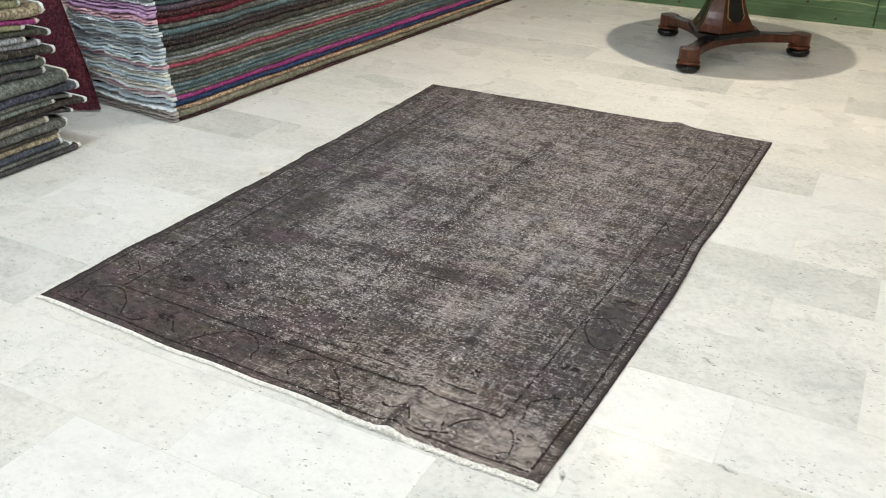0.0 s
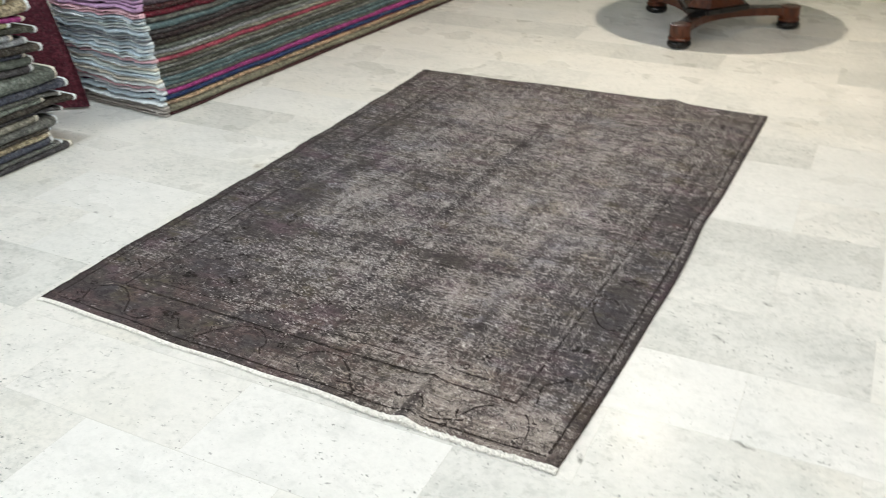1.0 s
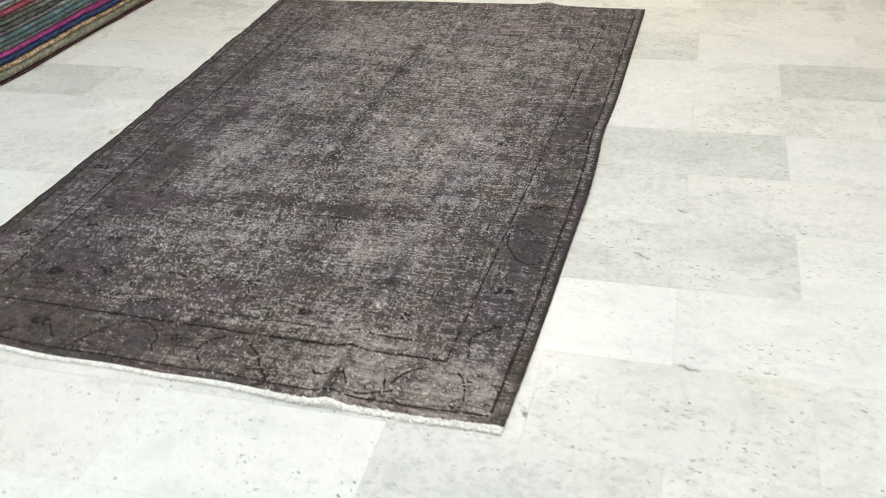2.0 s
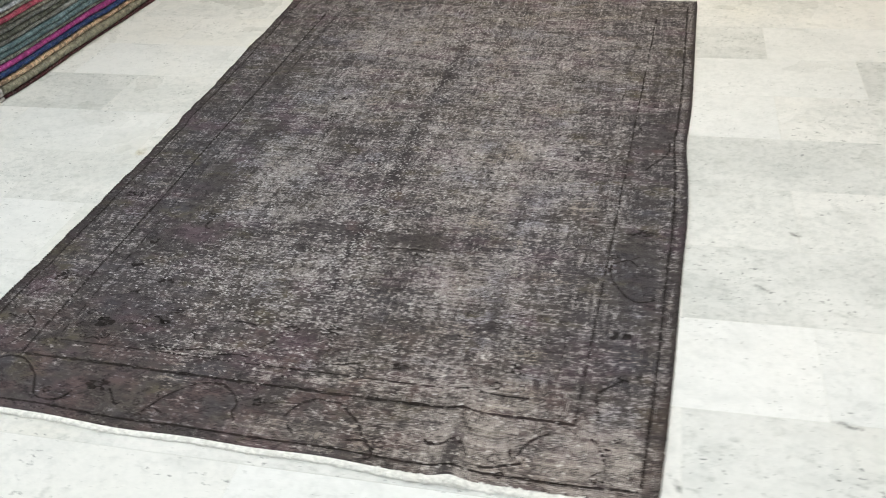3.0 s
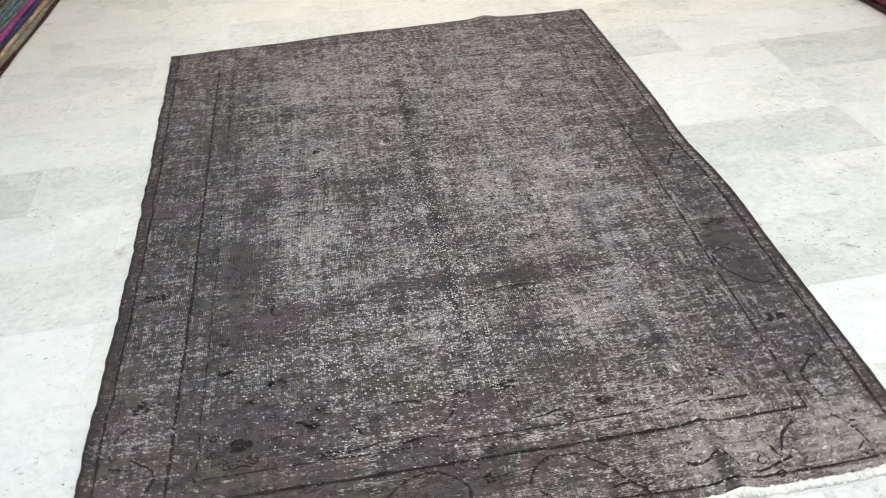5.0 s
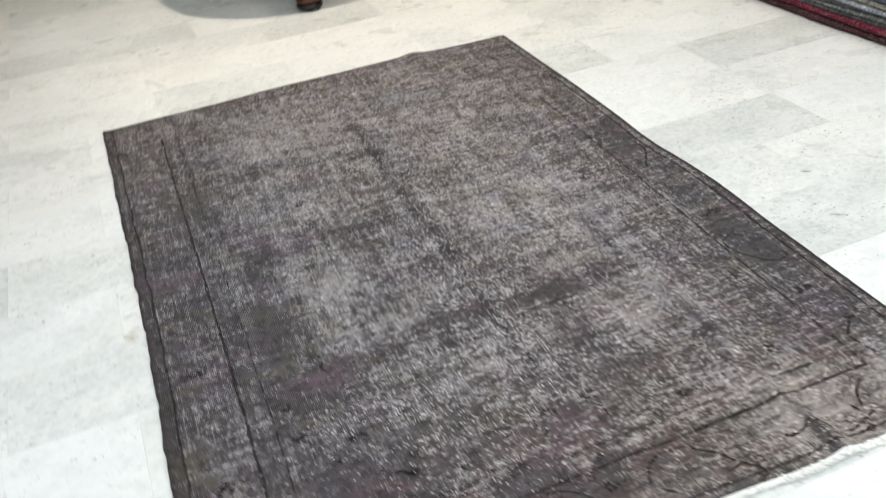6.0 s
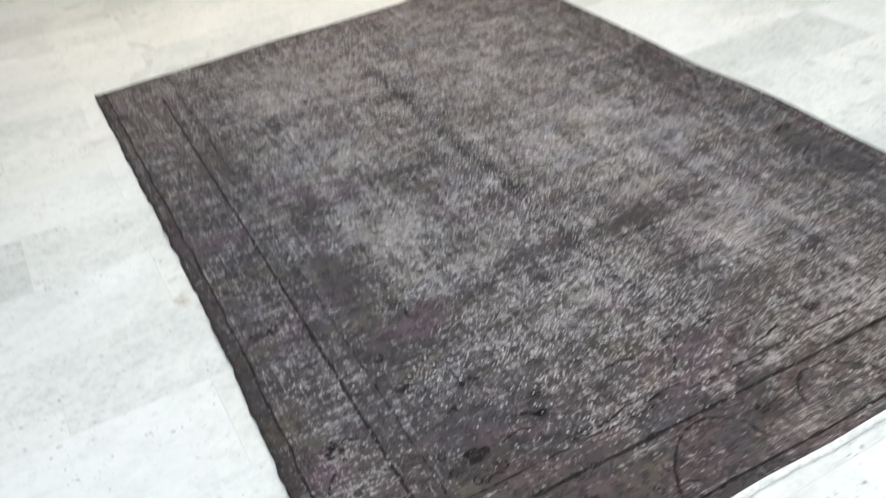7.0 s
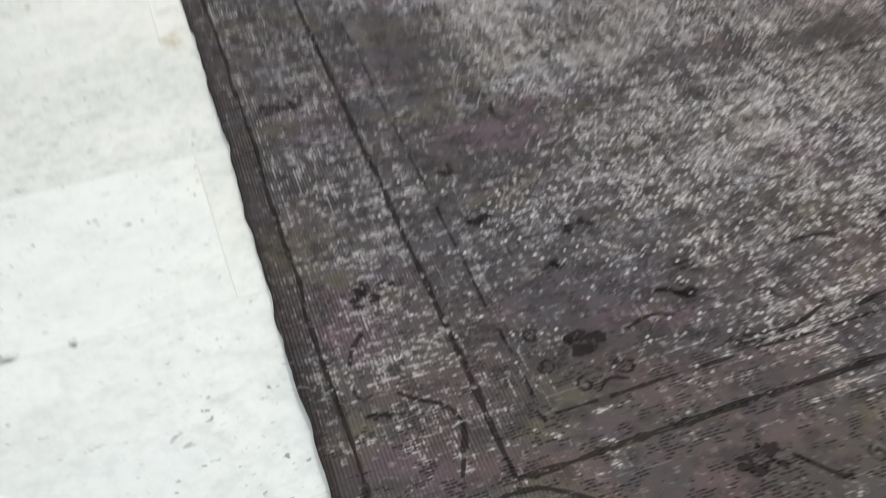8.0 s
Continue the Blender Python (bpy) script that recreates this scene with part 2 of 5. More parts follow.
    col = m.mix(m.math("ADD", m.math("MULTIPLY", chance, 0.27), 0.04), pile, (0.25, 0.225, 0.225))
    gap = m.ramp(m.math("ABSOLUTE", m.math("SUBTRACT", m.math("FRACT", m.math("MULTIPLY", sx, 1 / 0.0046)), 0.5)), 0.26, 0.46)
    col = m.mix(m.math("MULTIPLY", gap, m.ramp(ribs, 0.0, 1.0, 0.22, 0.95)), col, tuple(c * 0.35 for c in dark))
    col = m.mix(m.math("MULTIPLY", bare, 0.65), col, cotton)
    col = m.mix(m.math("MULTIPLY", m.attribute("fold"), m.ramp(patch, 0.40, 0.60, 0.68, 1.0)), col, tuple(c * 0.62 for c in dark))
    # bared warp: pale cords that run the carpet's length
    cord = m.math("MULTIPLY", m.math("SUBTRACT", 1.0, gap), m.ramp(m.math("SUBTRACT", ribbed, m.attribute("fold")), 0.25, 0.95))
    cord = m.math("MULTIPLY", cord, m.ramp(m.math("ADD", m.math("MULTIPLY", streak, 0.6), m.math("MULTIPLY", patch, 0.7)), 0.46, 0.80, 0.12, 0.80))
    col = m.mix(m.math("MULTIPLY", cord, pick), col, (0.44, 0.40, 0.38))
    tuft = m.ramp(m.noise(m.coords(scale=(80, 105, 1), offset=(9, 3, 0)), 1.0, 2, 0.6, 0.6), 0.615, 0.675)
    col = m.mix(m.math("MULTIPLY", tuft, m.ramp(m.math("ADD", m.math("ADD", wear, m.math("MULTIPLY", ribbed, 0.25)), m.math("SUBTRACT", drift, 0.5)), 0.25, 0.72, 0.05, 0.70)), col, (0.64, 0.61, 0.60))
    col = m.mix(m.math("MULTIPLY", dark_bits, 0.85), col, tuple(c * 0.30 for c in dark))
    col = m.mix(m.math("MULTIPLY", m.attribute("band"), 0.34), col, (0.026, 0.020, 0.020))
    # standing pale knots and dark dots, along the old fold and in drifts round it
    cell = m.node("ShaderNodeTexVoronoi", Vector=m.coords(scale=(1.0, 1.15, 0.0)), Scale=150.0)
    dot = m.ramp(cell.outputs["Distance"], 0.26, 0.46, 1.0, 0.0)
    pickc = m.tree.nodes.new("ShaderNodeSeparateColor")
    m.put(pickc.inputs[0], cell.outputs["Color"])
    dense = m.math("MULTIPLY", m.math("MULTIPLY", m.attribute("tuft"), m.ramp(drift, 0.36, 0.60, 0.35, 1.0)), m.ramp(m.math("ADD", wear, m.math("MULTIPLY", m.attribute("fold"), 0.4)), 0.26, 0.50))
    pale_knot = m.math("MULTIPLY", dot, m.ramp(m.math("SUBTRACT", m.math("MULTIPLY", dense, 0.60), pickc.outputs[0]), -0.02, 0.06))
    # dark yarn, with the standing pile's shade painted into the same dots
    dark_dot = m.math("MULTIPLY", dot, m.ramp(m.math("SUBTRACT", m.math("MULTIPLY", dense, 0.46), pickc.outputs[1]), -0.02, 0.06))
    col = m.mix(m.math("MULTIPLY", dark_dot, 0.80), col, tuple(c * 0.30 for c in dark))
    col = m.mix(m.math("MULTIPLY", pale_knot, 0.74), col, (0.68, 0.65, 0.65))
    # broad tint: warm at one end, cool at the left and along the right border
    warmth = m.attribute("warmth")
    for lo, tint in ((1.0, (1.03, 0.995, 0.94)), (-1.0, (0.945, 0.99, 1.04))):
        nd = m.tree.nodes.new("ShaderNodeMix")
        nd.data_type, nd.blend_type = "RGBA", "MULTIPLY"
        m.put(nd.inputs[0], m.ramp(m.math("MULTIPLY", warmth, lo), 0.0, 1.0, 0.0, 1.0, False))
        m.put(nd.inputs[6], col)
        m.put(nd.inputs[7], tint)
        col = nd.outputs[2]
    m.bump(m.math("SUBTRACT", m.math("ADD", m.math("ADD", fleck, m.math("MULTIPLY", pale_knot, 0.5)), m.math("MULTIPLY", gap, -0.3)), m.math("MULTIPLY", bare, 0.4)), 0.5, 0.002)
    return m.done(col)


def fabric(name, c1, c2, c3, rib=230.0, spread=0.5, lint_most=0.36):
    """A folded carpet's woven face: ribs across the fold, worn ground and patches of ornament."""
    m = Nodes(name, 0.95, specular=0.1)
    shift = m.math("MULTIPLY", m.random(), 40.0)
    off = m.tree.nodes.new("ShaderNodeCombineXYZ")
    m.put(off.inputs[1], shift)
    v = m.coords(offset=off.outputs[0])
    ribs = m.noise(m.coords(scale=(0.2, 1, 0.25), offset=off.outputs[0]), rib, 2)
    orn = m.noise(v, 15, 4, 0.6, 0.8)
    orn2 = m.noise(m.coords(scale=(0.6, 1, 1.6), offset=off.outputs[0]), 60, 3, 0.65, 0.4)
    lint = m.noise(m.coords(scale=(0.5, 1, 0.5), offset=off.outputs[0]), 170, 2, 0.6)
    col = m.mix(m.ramp(orn, 0.5 - spread * 0.1, 0.5 + spread * 0.2), c1, c2)
    patch = m.noise(v, 3.5, 3)
    col = m.mix(m.ramp(m.math("ADD", orn2, m.math("MULTIPLY", m.math("SUBTRACT", patch, 0.5), 0.35)), 0.48, 0.56, 0.0, 0.7), col, c3)
    col = m.mix(m.ramp(ribs, 0.40, 0.66, 0.0, 0.72), col, tuple(c * 0.28 for c in c1))
    col = m.mix(m.ramp(lint, 0.56, 0.66, 0.0, lint_most), col, (0.34, 0.34, 0.33))
    m.bump(m.math("ADD", ribs, m.math("MULTIPLY", orn2, 0.8)), 0.8, 0.005)
    return m.done(col)


def fringe_wool(name, colour):
    m = Nodes(name, 0.95, specular=0.1)
    v = m.coords()
    n1 = m.noise(v, 120, 3)
    n2 = m.noise(v, 9, 3)
    col = m.mix(m.ramp(n1, 0.35, 0.65), tuple(c * 0.76 for c in colour), colour)
    col = m.mix(m.ramp(n2, 0.5, 0.75, 0.0, 0.4), col, tuple(c * 0.75 for c in colour))
    m.bump(n1, 0.7, 0.004)
    return m.done(col)


def polished_wood(name, c1, c2, rough):
    m = Nodes(name, rough, specular=0.30)
    v = m.coords(scale=(1, 1, 0.35))
    grain = m.noise(v, 38, 4, 0.6, 1.2)
    cloud = m.noise(v, 6, 3)
    col = m.mix(m.ramp(grain, 0.3, 0.7), c1, c2)
    col = m.mix(m.ramp(cloud, 0.45, 0.75, 0.0, 0.5), col, tuple(c * 0.5 for c in c1))
    m.put(m.bsdf.inputs["Coat Weight"], 0.25)
    m.put(m.bsdf.inputs["Coat Roughness"], 0.12)
    m.bump(grain, 0.05, 0.001)
    return m.done(col, m.ramp(cloud, 0.3, 0.7, rough, rough + 0.15))


def painted_wood(name, c1, c2):
    m = Nodes(name, 0.45)
    v = m.coords(scale=(0.35, 1, 2.2))
    grain = m.noise(v, 26, 5, 0.6, 0.9)
    patch = m.noise(m.coords(scale=(0.6, 1, 1.4)), 4, 3)
    col = m.mix(m.ramp(grain, 0.3, 0.7), c1, c2)
    col = m.mix(m.ramp(patch, 0.5, 0.7, 0.0, 0.6), col, tuple(c * 0.55 for c in c1))
    m.bump(grain, 0.25, 0.002)
    return m.done(col)


def plain(name, colour, rough, metallic=0.0, emit=0.0):
    m = Nodes(name, rough, metallic)
    if emit:
        m.put(m.bsdf.inputs["Emission Color"], colour)
        m.put(m.bsdf.inputs["Emission Strength"], emit)
    n = m.noise(m.coords(), 30, 3)
    return m.done(m.mix(n, colour, tuple(c * 0.9 for c in colour)))


WALL = plaster("wall_plaster", (0.74, 0.73, 0.69))
CEILING = plaster("ceiling_plaster", (0.82, 0.82, 0.80))
GROUT = plaster("grout", (0.62, 0.62, 0.585))
TILE_WHITE = marble("white_marble", (0.720, 0.720, 0.705), (0.66, 0.665, 0.65), 0.46, 0.85, 0.6, 0.665)
TILE_PALE = marble("pale_marble", (0.705, 0.698, 0.672), (0.625, 0.628, 0.605), 0.44, 0.80, 1.0, 0.655)
TILE_GREY = marble("grey_marble", (0.650, 0.650, 0.628), (0.57, 0.575, 0.555), 0.40, 0.70, 1.45, 0.640)
PILE = rug_wool("sheared_wool", 0.0, (0.060, 0.053, 0.057), (0.073, 0.063, 0.058))
OUTLINE = rug_wool("outline_wool", -0.34, (0.015, 0.012, 0.012), (0.020, 0.016, 0.014))
SELVEDGE = rug_wool("selvedge_wool", -0.12, (0.040, 0.034, 0.036), (0.052, 0.043, 0.040))
COTTON = fringe_wool("fringe_cotton", (0.80, 0.79, 0.75))
MAHOGANY = polished_wood("mahogany", (0.125, 0.032, 0.010), (0.042, 0.010, 0.004), 0.24)
EBONY = polished_wood("ebonised_wood", (0.006, 0.005, 0.005), (0.003, 0.003, 0.003), 0.16)
BOXWOOD = plain("boxwood_inlay", (0.42, 0.27, 0.10), 0.4)
GREEN = painted_wood("green_paint", (0.070, 0.145, 0.070), (0.115, 0.200, 0.100))
GREEN_PALE = painted_wood("pale_green_paint", (0.22, 0.30, 0.16), (0.27, 0.36, 0.20))
KNOT = plain("dark_dot", (0.06, 0.045, 0.035), 0.6)
GREEN_DARK = painted_wood("dark_green_paint", (0.035, 0.085, 0.032), (0.05, 0.11, 0.045))
FOOT_GLEAM = painted_wood("pale_strip", (0.60, 0.62, 0.52), (0.68, 0.69, 0.60))
METAL = plain("white_metal", (0.8, 0.8, 0.8), 0.4)
GLOW_COOL = plain("cool_diffuser", (0.94, 1.0, 0.99), 0.5, emit=6.0)
GLOW_WARM = plain("warm_diffuser", (1.0, 0.83, 0.60), 0.5, emit=9.0)

# ---- structure ----
X0, X1, Y0, Y1 = -2.45, 5.2, -4.2, 14.6


def slab(name, x0, x1, y0, y1, z0, z1, material, label):
    ob = part(name, add_box(bmesh.new(), x0, x1, y0, y1, z0, z1), material)
    return tagged(ob, label, kind="structure")


slab("wall_west", X0 - 0.2, X0, Y0 - 0.2, Y1 + 0.2, 0, CEILING_Z, WALL, "off-white plastered shop wall behind the carpets")
slab("wall_east", X1, X1 + 0.2, Y0 - 0.2, Y1 + 0.2, 0, CEILING_Z, WALL, "off-white plastered shop wall behind the carpets")
slab("wall_south", X0, X1, Y0 - 0.2, Y0, 0, CEILING_Z, WALL, "off-white plastered shop end wall")
slab("wall_north", X0, X1, Y1, Y1 + 0.2, 0, CEILING_Z, WALL, "off-white plastered shop end wall")
slab("ceiling", X0 - 0.2, X1 + 0.2, Y0 - 0.2, Y1 + 0.2, CEILING_Z, CEILING_Z + 0.2, CEILING, "plain white shop ceiling with flush lamps")
floor = slab("floor", X0, X1, Y0, Y1, -0.12, -0.0005, GROUT, "polished white marble tiles in a running bond")

# ---- ceiling lamps ----
# housings for the added fill panels
for lx, ly in FILL_PANELS:
    lamp = empty("fill_panel", lx, ly, CEILING_Z)
    tagged(lamp, "unseen square white ceiling panel added as soft fill light", "ceiling light", "ceiling panels")
    bm = bmesh.new()
    for a, b, c, d in ((-0.3, 0.3, -0.3, -0.275), (-0.3, 0.3, 0.275, 0.3), (-0.3, -0.275, -0.275, 0.275), (0.275, 0.3, -0.275, 0.275)):
        add_box(bm, a, b, c, d, -0.05, 0.0, 0.002)
    part("frame", bm, METAL, lamp)
    part("diffuser", add_box(bmesh.new(), -0.274, 0.274, -0.274, 0.274, -0.03, -0.022), GLOW_COOL, lamp)
for lx, ly, _, _ in DOWNLIGHTS:
    lamp = empty("downlight", lx, ly, CEILING_Z)
    tagged(lamp, "small round warm ceiling downlight", "downlight", "ceiling downlights")
    part("ring", lathe([(0.10, 0.0), (0.10, -0.012), (0.085, -0.016), (0.075, -0.010)]), METAL, lamp, smooth=True)
    part("diffuser", lathe([(0.07, -0.008), (0.07, -0.020)]), GLOW_WARM, lamp)

# ---- the worn carpet on the floor ----
RUG_L, RUG_POSE = 2.65, pose(-0.083, 0.045, 0.0, 0, 0, -1.6)
WORN = [  # x, y, half width, half length, how bare
    (0.533, 1.600, 0.20, 0.13, 0.08), (0.795, 0.925, 0.13, 0.09, 0.12), (0.534, 0.876, 0.18, 0.07, 0.09),
    (1.239, 1.363, 0.18, 0.13, 0.12), (1.299, 1.043, 0.20, 0.07, 0.14), (1.428, 1.140, 0.20, 0.06, 0.18),
    (1.090, 1.228, 0.16, 0.09, 0.15), (0.510, 2.192, 0.20, 0.13, 0.10), (0.708, 2.047, 0.12, 0.20, 0.08),
    (1.217, 0.915, 0.26, 0.025, 0.16), (0.812, 0.697, 0.10, 0.08, 0.10), (0.617, 0.568, 0.19, 0.06, 0.07),
    (0.512, 1.160, 0.16, 0.13, 0.14), (1.298, 0.646, 0.13, 0.12, 0.14), (0.612, 2.445, 0.22, 0.07, 0.10),
    (1.276, 0.198, 0.34, 0.14, 0.03), (1.637, 0.093, 0.14, 0.11, 0.08), (1.390, 0.094, 0.20, 0.10, 0.06), (0.545, 1.675, 0.15, 1.00, 0.06), (1.230, 1.487, 0.32, 1.20, 0.13),
    (0.097, 0.428, 0.06, 0.12, 0.06), (1.369, 0.301, 0.06, 0.28, 0.03),
]
KEPT = [
    (0.328, 0.995, 0.09, 0.13, 0.26), (0.209, 1.824, 0.08, 0.26, 0.06), (0.123, 1.343, 0.09, 0.3, 0.04), (0.361, 1.391, 0.06, 0.22, 0.12), (0.895, 1.600, 0.024, 0.80, 0.09),
    (0.911, 1.295, 0.03, 0.22, 0.12), (0.744, 0.827, 0.14, 0.035, 0.22), (1.095, 0.806, 0.17, 0.035, 0.26),
    (1.662, 0.775, 0.05, 0.14, 0.20), (1.695, 1.497, 0.05, 0.14, 0.20), (0.380, 0.748, 0.12, 0.08, 0.20),
    (0.646, 1.410, 0.16, 0.03, 0.12), (0.977, 0.974, 0.1, 0.05, 0.10), (1.003, 1.525, 0.14, 0.05, 0.08),
    (0.249, 0.100, 0.4, 0.13, 0.20), (0.410, 0.366, 0.22, 0.16, 0.09), (0.864, 0.097, 0.3, 0.1, 0.10), (0.268, 1.580, 0.06, 1.2, 0.06), (0.745, 1.908, 0.3, 0.04, 0.08),
]


def left_edge(y):
    return 0.009 - 0.034 * np.clip((y - 1.2) / 1.3, 0, 1) + 0.0012 * np.sin(y * 9.0) + 0.0014 * np.sin(y * 23.0 + 1) + 0.0010 * np.sin(y * 61.0) + 0.0008 * np.sin(y * 97.0 + 1) - 0.005 * np.exp(-((y - 1.43) / 0.025) ** 2)


def right_edge(y):
    return 1.767 + 0.027 * (1 - np.exp(-y / 0.45)) - 0.010 * np.exp(-((y - 1.45) / 0.16) ** 2) + 0.005 * np.exp(-((y - 1.02) / 0.18) ** 2)


def near_edge(x):
    return 0.007 + 0.004 * np.sin(x * 7.5 + 0.4) + 0.002 * np.sin(x * 19.0) - 0.005 * np.exp(-((x - 1.03) / 0.3) ** 2)


def far_edge(x):
    return 2.699 - 0.038 * (x - 1.2) ** 2 + 0.004 * np.sin(x * 11.0)


def rug_z(x, y):
    """Height of the carpet's upper face: its thickness, a soft ridge and ripples along the sides."""
    x, y = np.asarray(x, float), np.asarray(y, float)
    z = 0.007 + 0.0012 * np.sin(x * 5.1 + y * 2.0) * np.sin(y * 4.3)
    z = z + 0.013 * np.exp(-((x - 1.352 + 0.02 * np.sin(y * 4)) / 0.028) ** 2) * np.exp(-np.clip(y - 0.1, 0, 9) / 0.5)
    z = z - 0.003 * np.exp(-((x - 1.425) / 0.03) ** 2) * np.exp(-y / 0.5)
    z = z + 0.004 * np.exp(-((x - right_edge(y)) / 0.10) ** 2) * np.clip(np.sin(y * 6.2 - 5.2), 0, 1) * np.exp(-((y - 1.2) / 0.7) ** 2)
    z = z + 0.0035 * np.exp(-((x - left_edge(y)) / 0.06) ** 2) * np.clip(np.sin(y * 11.0 - 2.2), 0, 1)
    z = z + 0.004 * fold_lines(x, y)[0]
    z = z + 0.012 * np.exp(-((x - 1.345) / 0.05) ** 2 - ((y - far_edge(x)) / 0.08) ** 2)
    z = z + (0.003 * np.clip(np.sin(x * 6.3 + 0.6), 0, 1) - 0.0025) * np.exp(-np.clip(y, 0, 9) / 0.03)
    return z


def rug_wear(x, y):
    x, y = np.asarray(x, float), np.asarray(y, float)
    w = 0.455 + 0.085 * np.clip((y - 1.1) / 1.0, 0, 1)
    edge = np.minimum(np.minimum(x - left_edge(y), right_edge(y) - x), np.minimum(y, far_edge(x) - y))
    w -= 0.04 * np.clip(1 - (edge - 0.12) / 0.12, 0, 1)
    w -= 0.08 * np.clip(1 - edge / 0.045, 0, 1)
    w -= 0.14 * np.exp(-((x - right_edge(y)) / 0.010) ** 2)
    w += (0.40 * np.clip((y - 0.24) / 0.1, 0, 1) - 0.10) * np.exp(-((x - right_edge(y) + 0.022) / 0.009) ** 2)
    one, two = fold_lines(x, y)
    w += one * (0.16 * np.sin(y * 31 + 1.2) * np.sin(y * 13) - 0.14) + two * (0.16 * np.sin(y * 29 + 0.4) * np.sin(y * 11) - 0.08)
    for cx, cy, sx, sy, amp in WORN:
        w += 1.25 * amp * np.exp(-((x - cx) / sx) ** 2 - ((y - cy) / sy) ** 2)
    for cx, cy, sx, sy, amp in KEPT:
        w -= 1.15 * amp * np.exp(-((x - cx) / sx) ** 2 - ((y - cy) / sy) ** 2)
    return np.clip(w, 0.05, 1.0)


RIBBED = [  # x, y, half width, half length, how plainly the warp shows
    (0.128, 0.520, 0.040, 0.30, 0.40), (1.640, 0.075, 0.17, 0.16, 1.0), (1.390, 0.115, 0.20, 0.20, 0.9), (0.966, 0.055, 0.25, 0.06, 0.6), 
    (0.530, 1.102, 0.12, 0.14, 0.6), (0.644, 0.866, 0.12, 0.08, 0.6), (0.563, 1.600, 0.12, 0.08, 0.6), (1.226, 0.626, 0.12, 0.12, 0.5),
    (0.276, 1.247, 0.025, 0.40, 0.6), (0.770, 0.607, 0.16, 0.08, 0.5),
]


def fold_lines(x, y):
    """Old fold lines across the carpet's length, where the pile has rubbed away in ribs."""
    one = np.exp(-((x - 0.893 - 0.006 * np.sin(y * 7)) / 0.019) ** 2) * np.clip((y - 0.38) / 0.35, 0, 1) * np.clip((2.5 - y) / 0.6, 0, 1)
    two = np.exp(-((x - 1.338 - 0.012 * np.sin(y * 5)) / 0.019) ** 2) * np.clip((1.75 - y) / 0.5, 0, 1)
    return one, two


def rug_rib(x, y):
    one, two = fold_lines(x, y)
    r = np.maximum(one, 0.45 * two)
    for cx, cy, sx, sy, amp in RIBBED:
        r = np.maximum(r, amp * np.exp(-((x - cx) / sx) ** 2 - ((y - cy) / sy) ** 2))
    return np.clip(r, 0, 1)


def with_wear(me, ribs=1.0):
    co = np.empty(len(me.vertices) * 3)
    me.vertices.foreach_get("co", co)
    co = co.reshape(-1, 3)
    me.attributes.new("wear", "FLOAT", "POINT").data.foreach_set("value", rug_wear(co[:, 0], co[:, 1]))
    me.attributes.new("rib", "FLOAT", "POINT").data.foreach_set("value", ribs * rug_rib(co[:, 0], co[:, 1]))
    one, two = fold_lines(co[:, 0], co[:, 1])
    me.attributes.new("fold", "FLOAT", "POINT").data.foreach_set("value", np.maximum(one * (0.8 + 0.2 * np.sin(co[:, 1] * 19)), 0.8 * two * np.clip(np.sin(co[:, 1] * 13 + 1), 0, 1)))
    x, y = co[:, 0], co[:, 1]
    tuft = 0.18 + 0.48 * np.exp(-((x - 0.90) / 0.14) ** 2) * np.clip((y - 0.25) / 0.3, 0, 1) + 0.70 * np.exp(-((x - 0.897) / 0.045) ** 2) * np.clip((y - 0.25) / 0.3, 0, 1) + 0.50 * np.exp(-((x - 0.60) / 0.25) ** 2 - ((y - 0.5) / 0.35) ** 2)
    tuft *= np.clip(np.minimum(x - 0.02, 1.70 - x) / 0.25, 0, 1)
    me.attributes.new("tuft", "FLOAT", "POINT").data.foreach_set("value", np.clip(tuft, 0, 1))
    # tint by place: positive is warm, negative is cool
    warmth = np.exp(-(y / 0.42) ** 2) * np.clip(0.25 + 0.75 * x / 1.2, 0, 1) + 0.35 * np.exp(-((x - 1.15) / 0.3) ** 2 - ((y - 0.7) / 0.5) ** 2)
    warmth -= 0.8 * np.exp(-((x - 0.30) / 0.35) ** 2 - ((y - 1.4) / 0.8) ** 2) + 0.6 * np.exp(-((x - 1.67) / 0.08) ** 2 - ((y - 0.75) / 0.5) ** 2)
    me.attributes.new("warmth", "FLOAT", "POINT").data.foreach_set("value", np.clip(warmth, -1, 1))
    # the plain dark band woven along both long sides
    band = np.maximum(1.0 * (co[:, 0] < left_edge(co[:, 1]) + 0.036), 0.75 * (co[:, 0] > right_edge(co[:, 1]) - 0.037))
    me.attributes.new("band", "FLOAT", "POINT").data.foreach_set("value", band.astype(float))
    return me


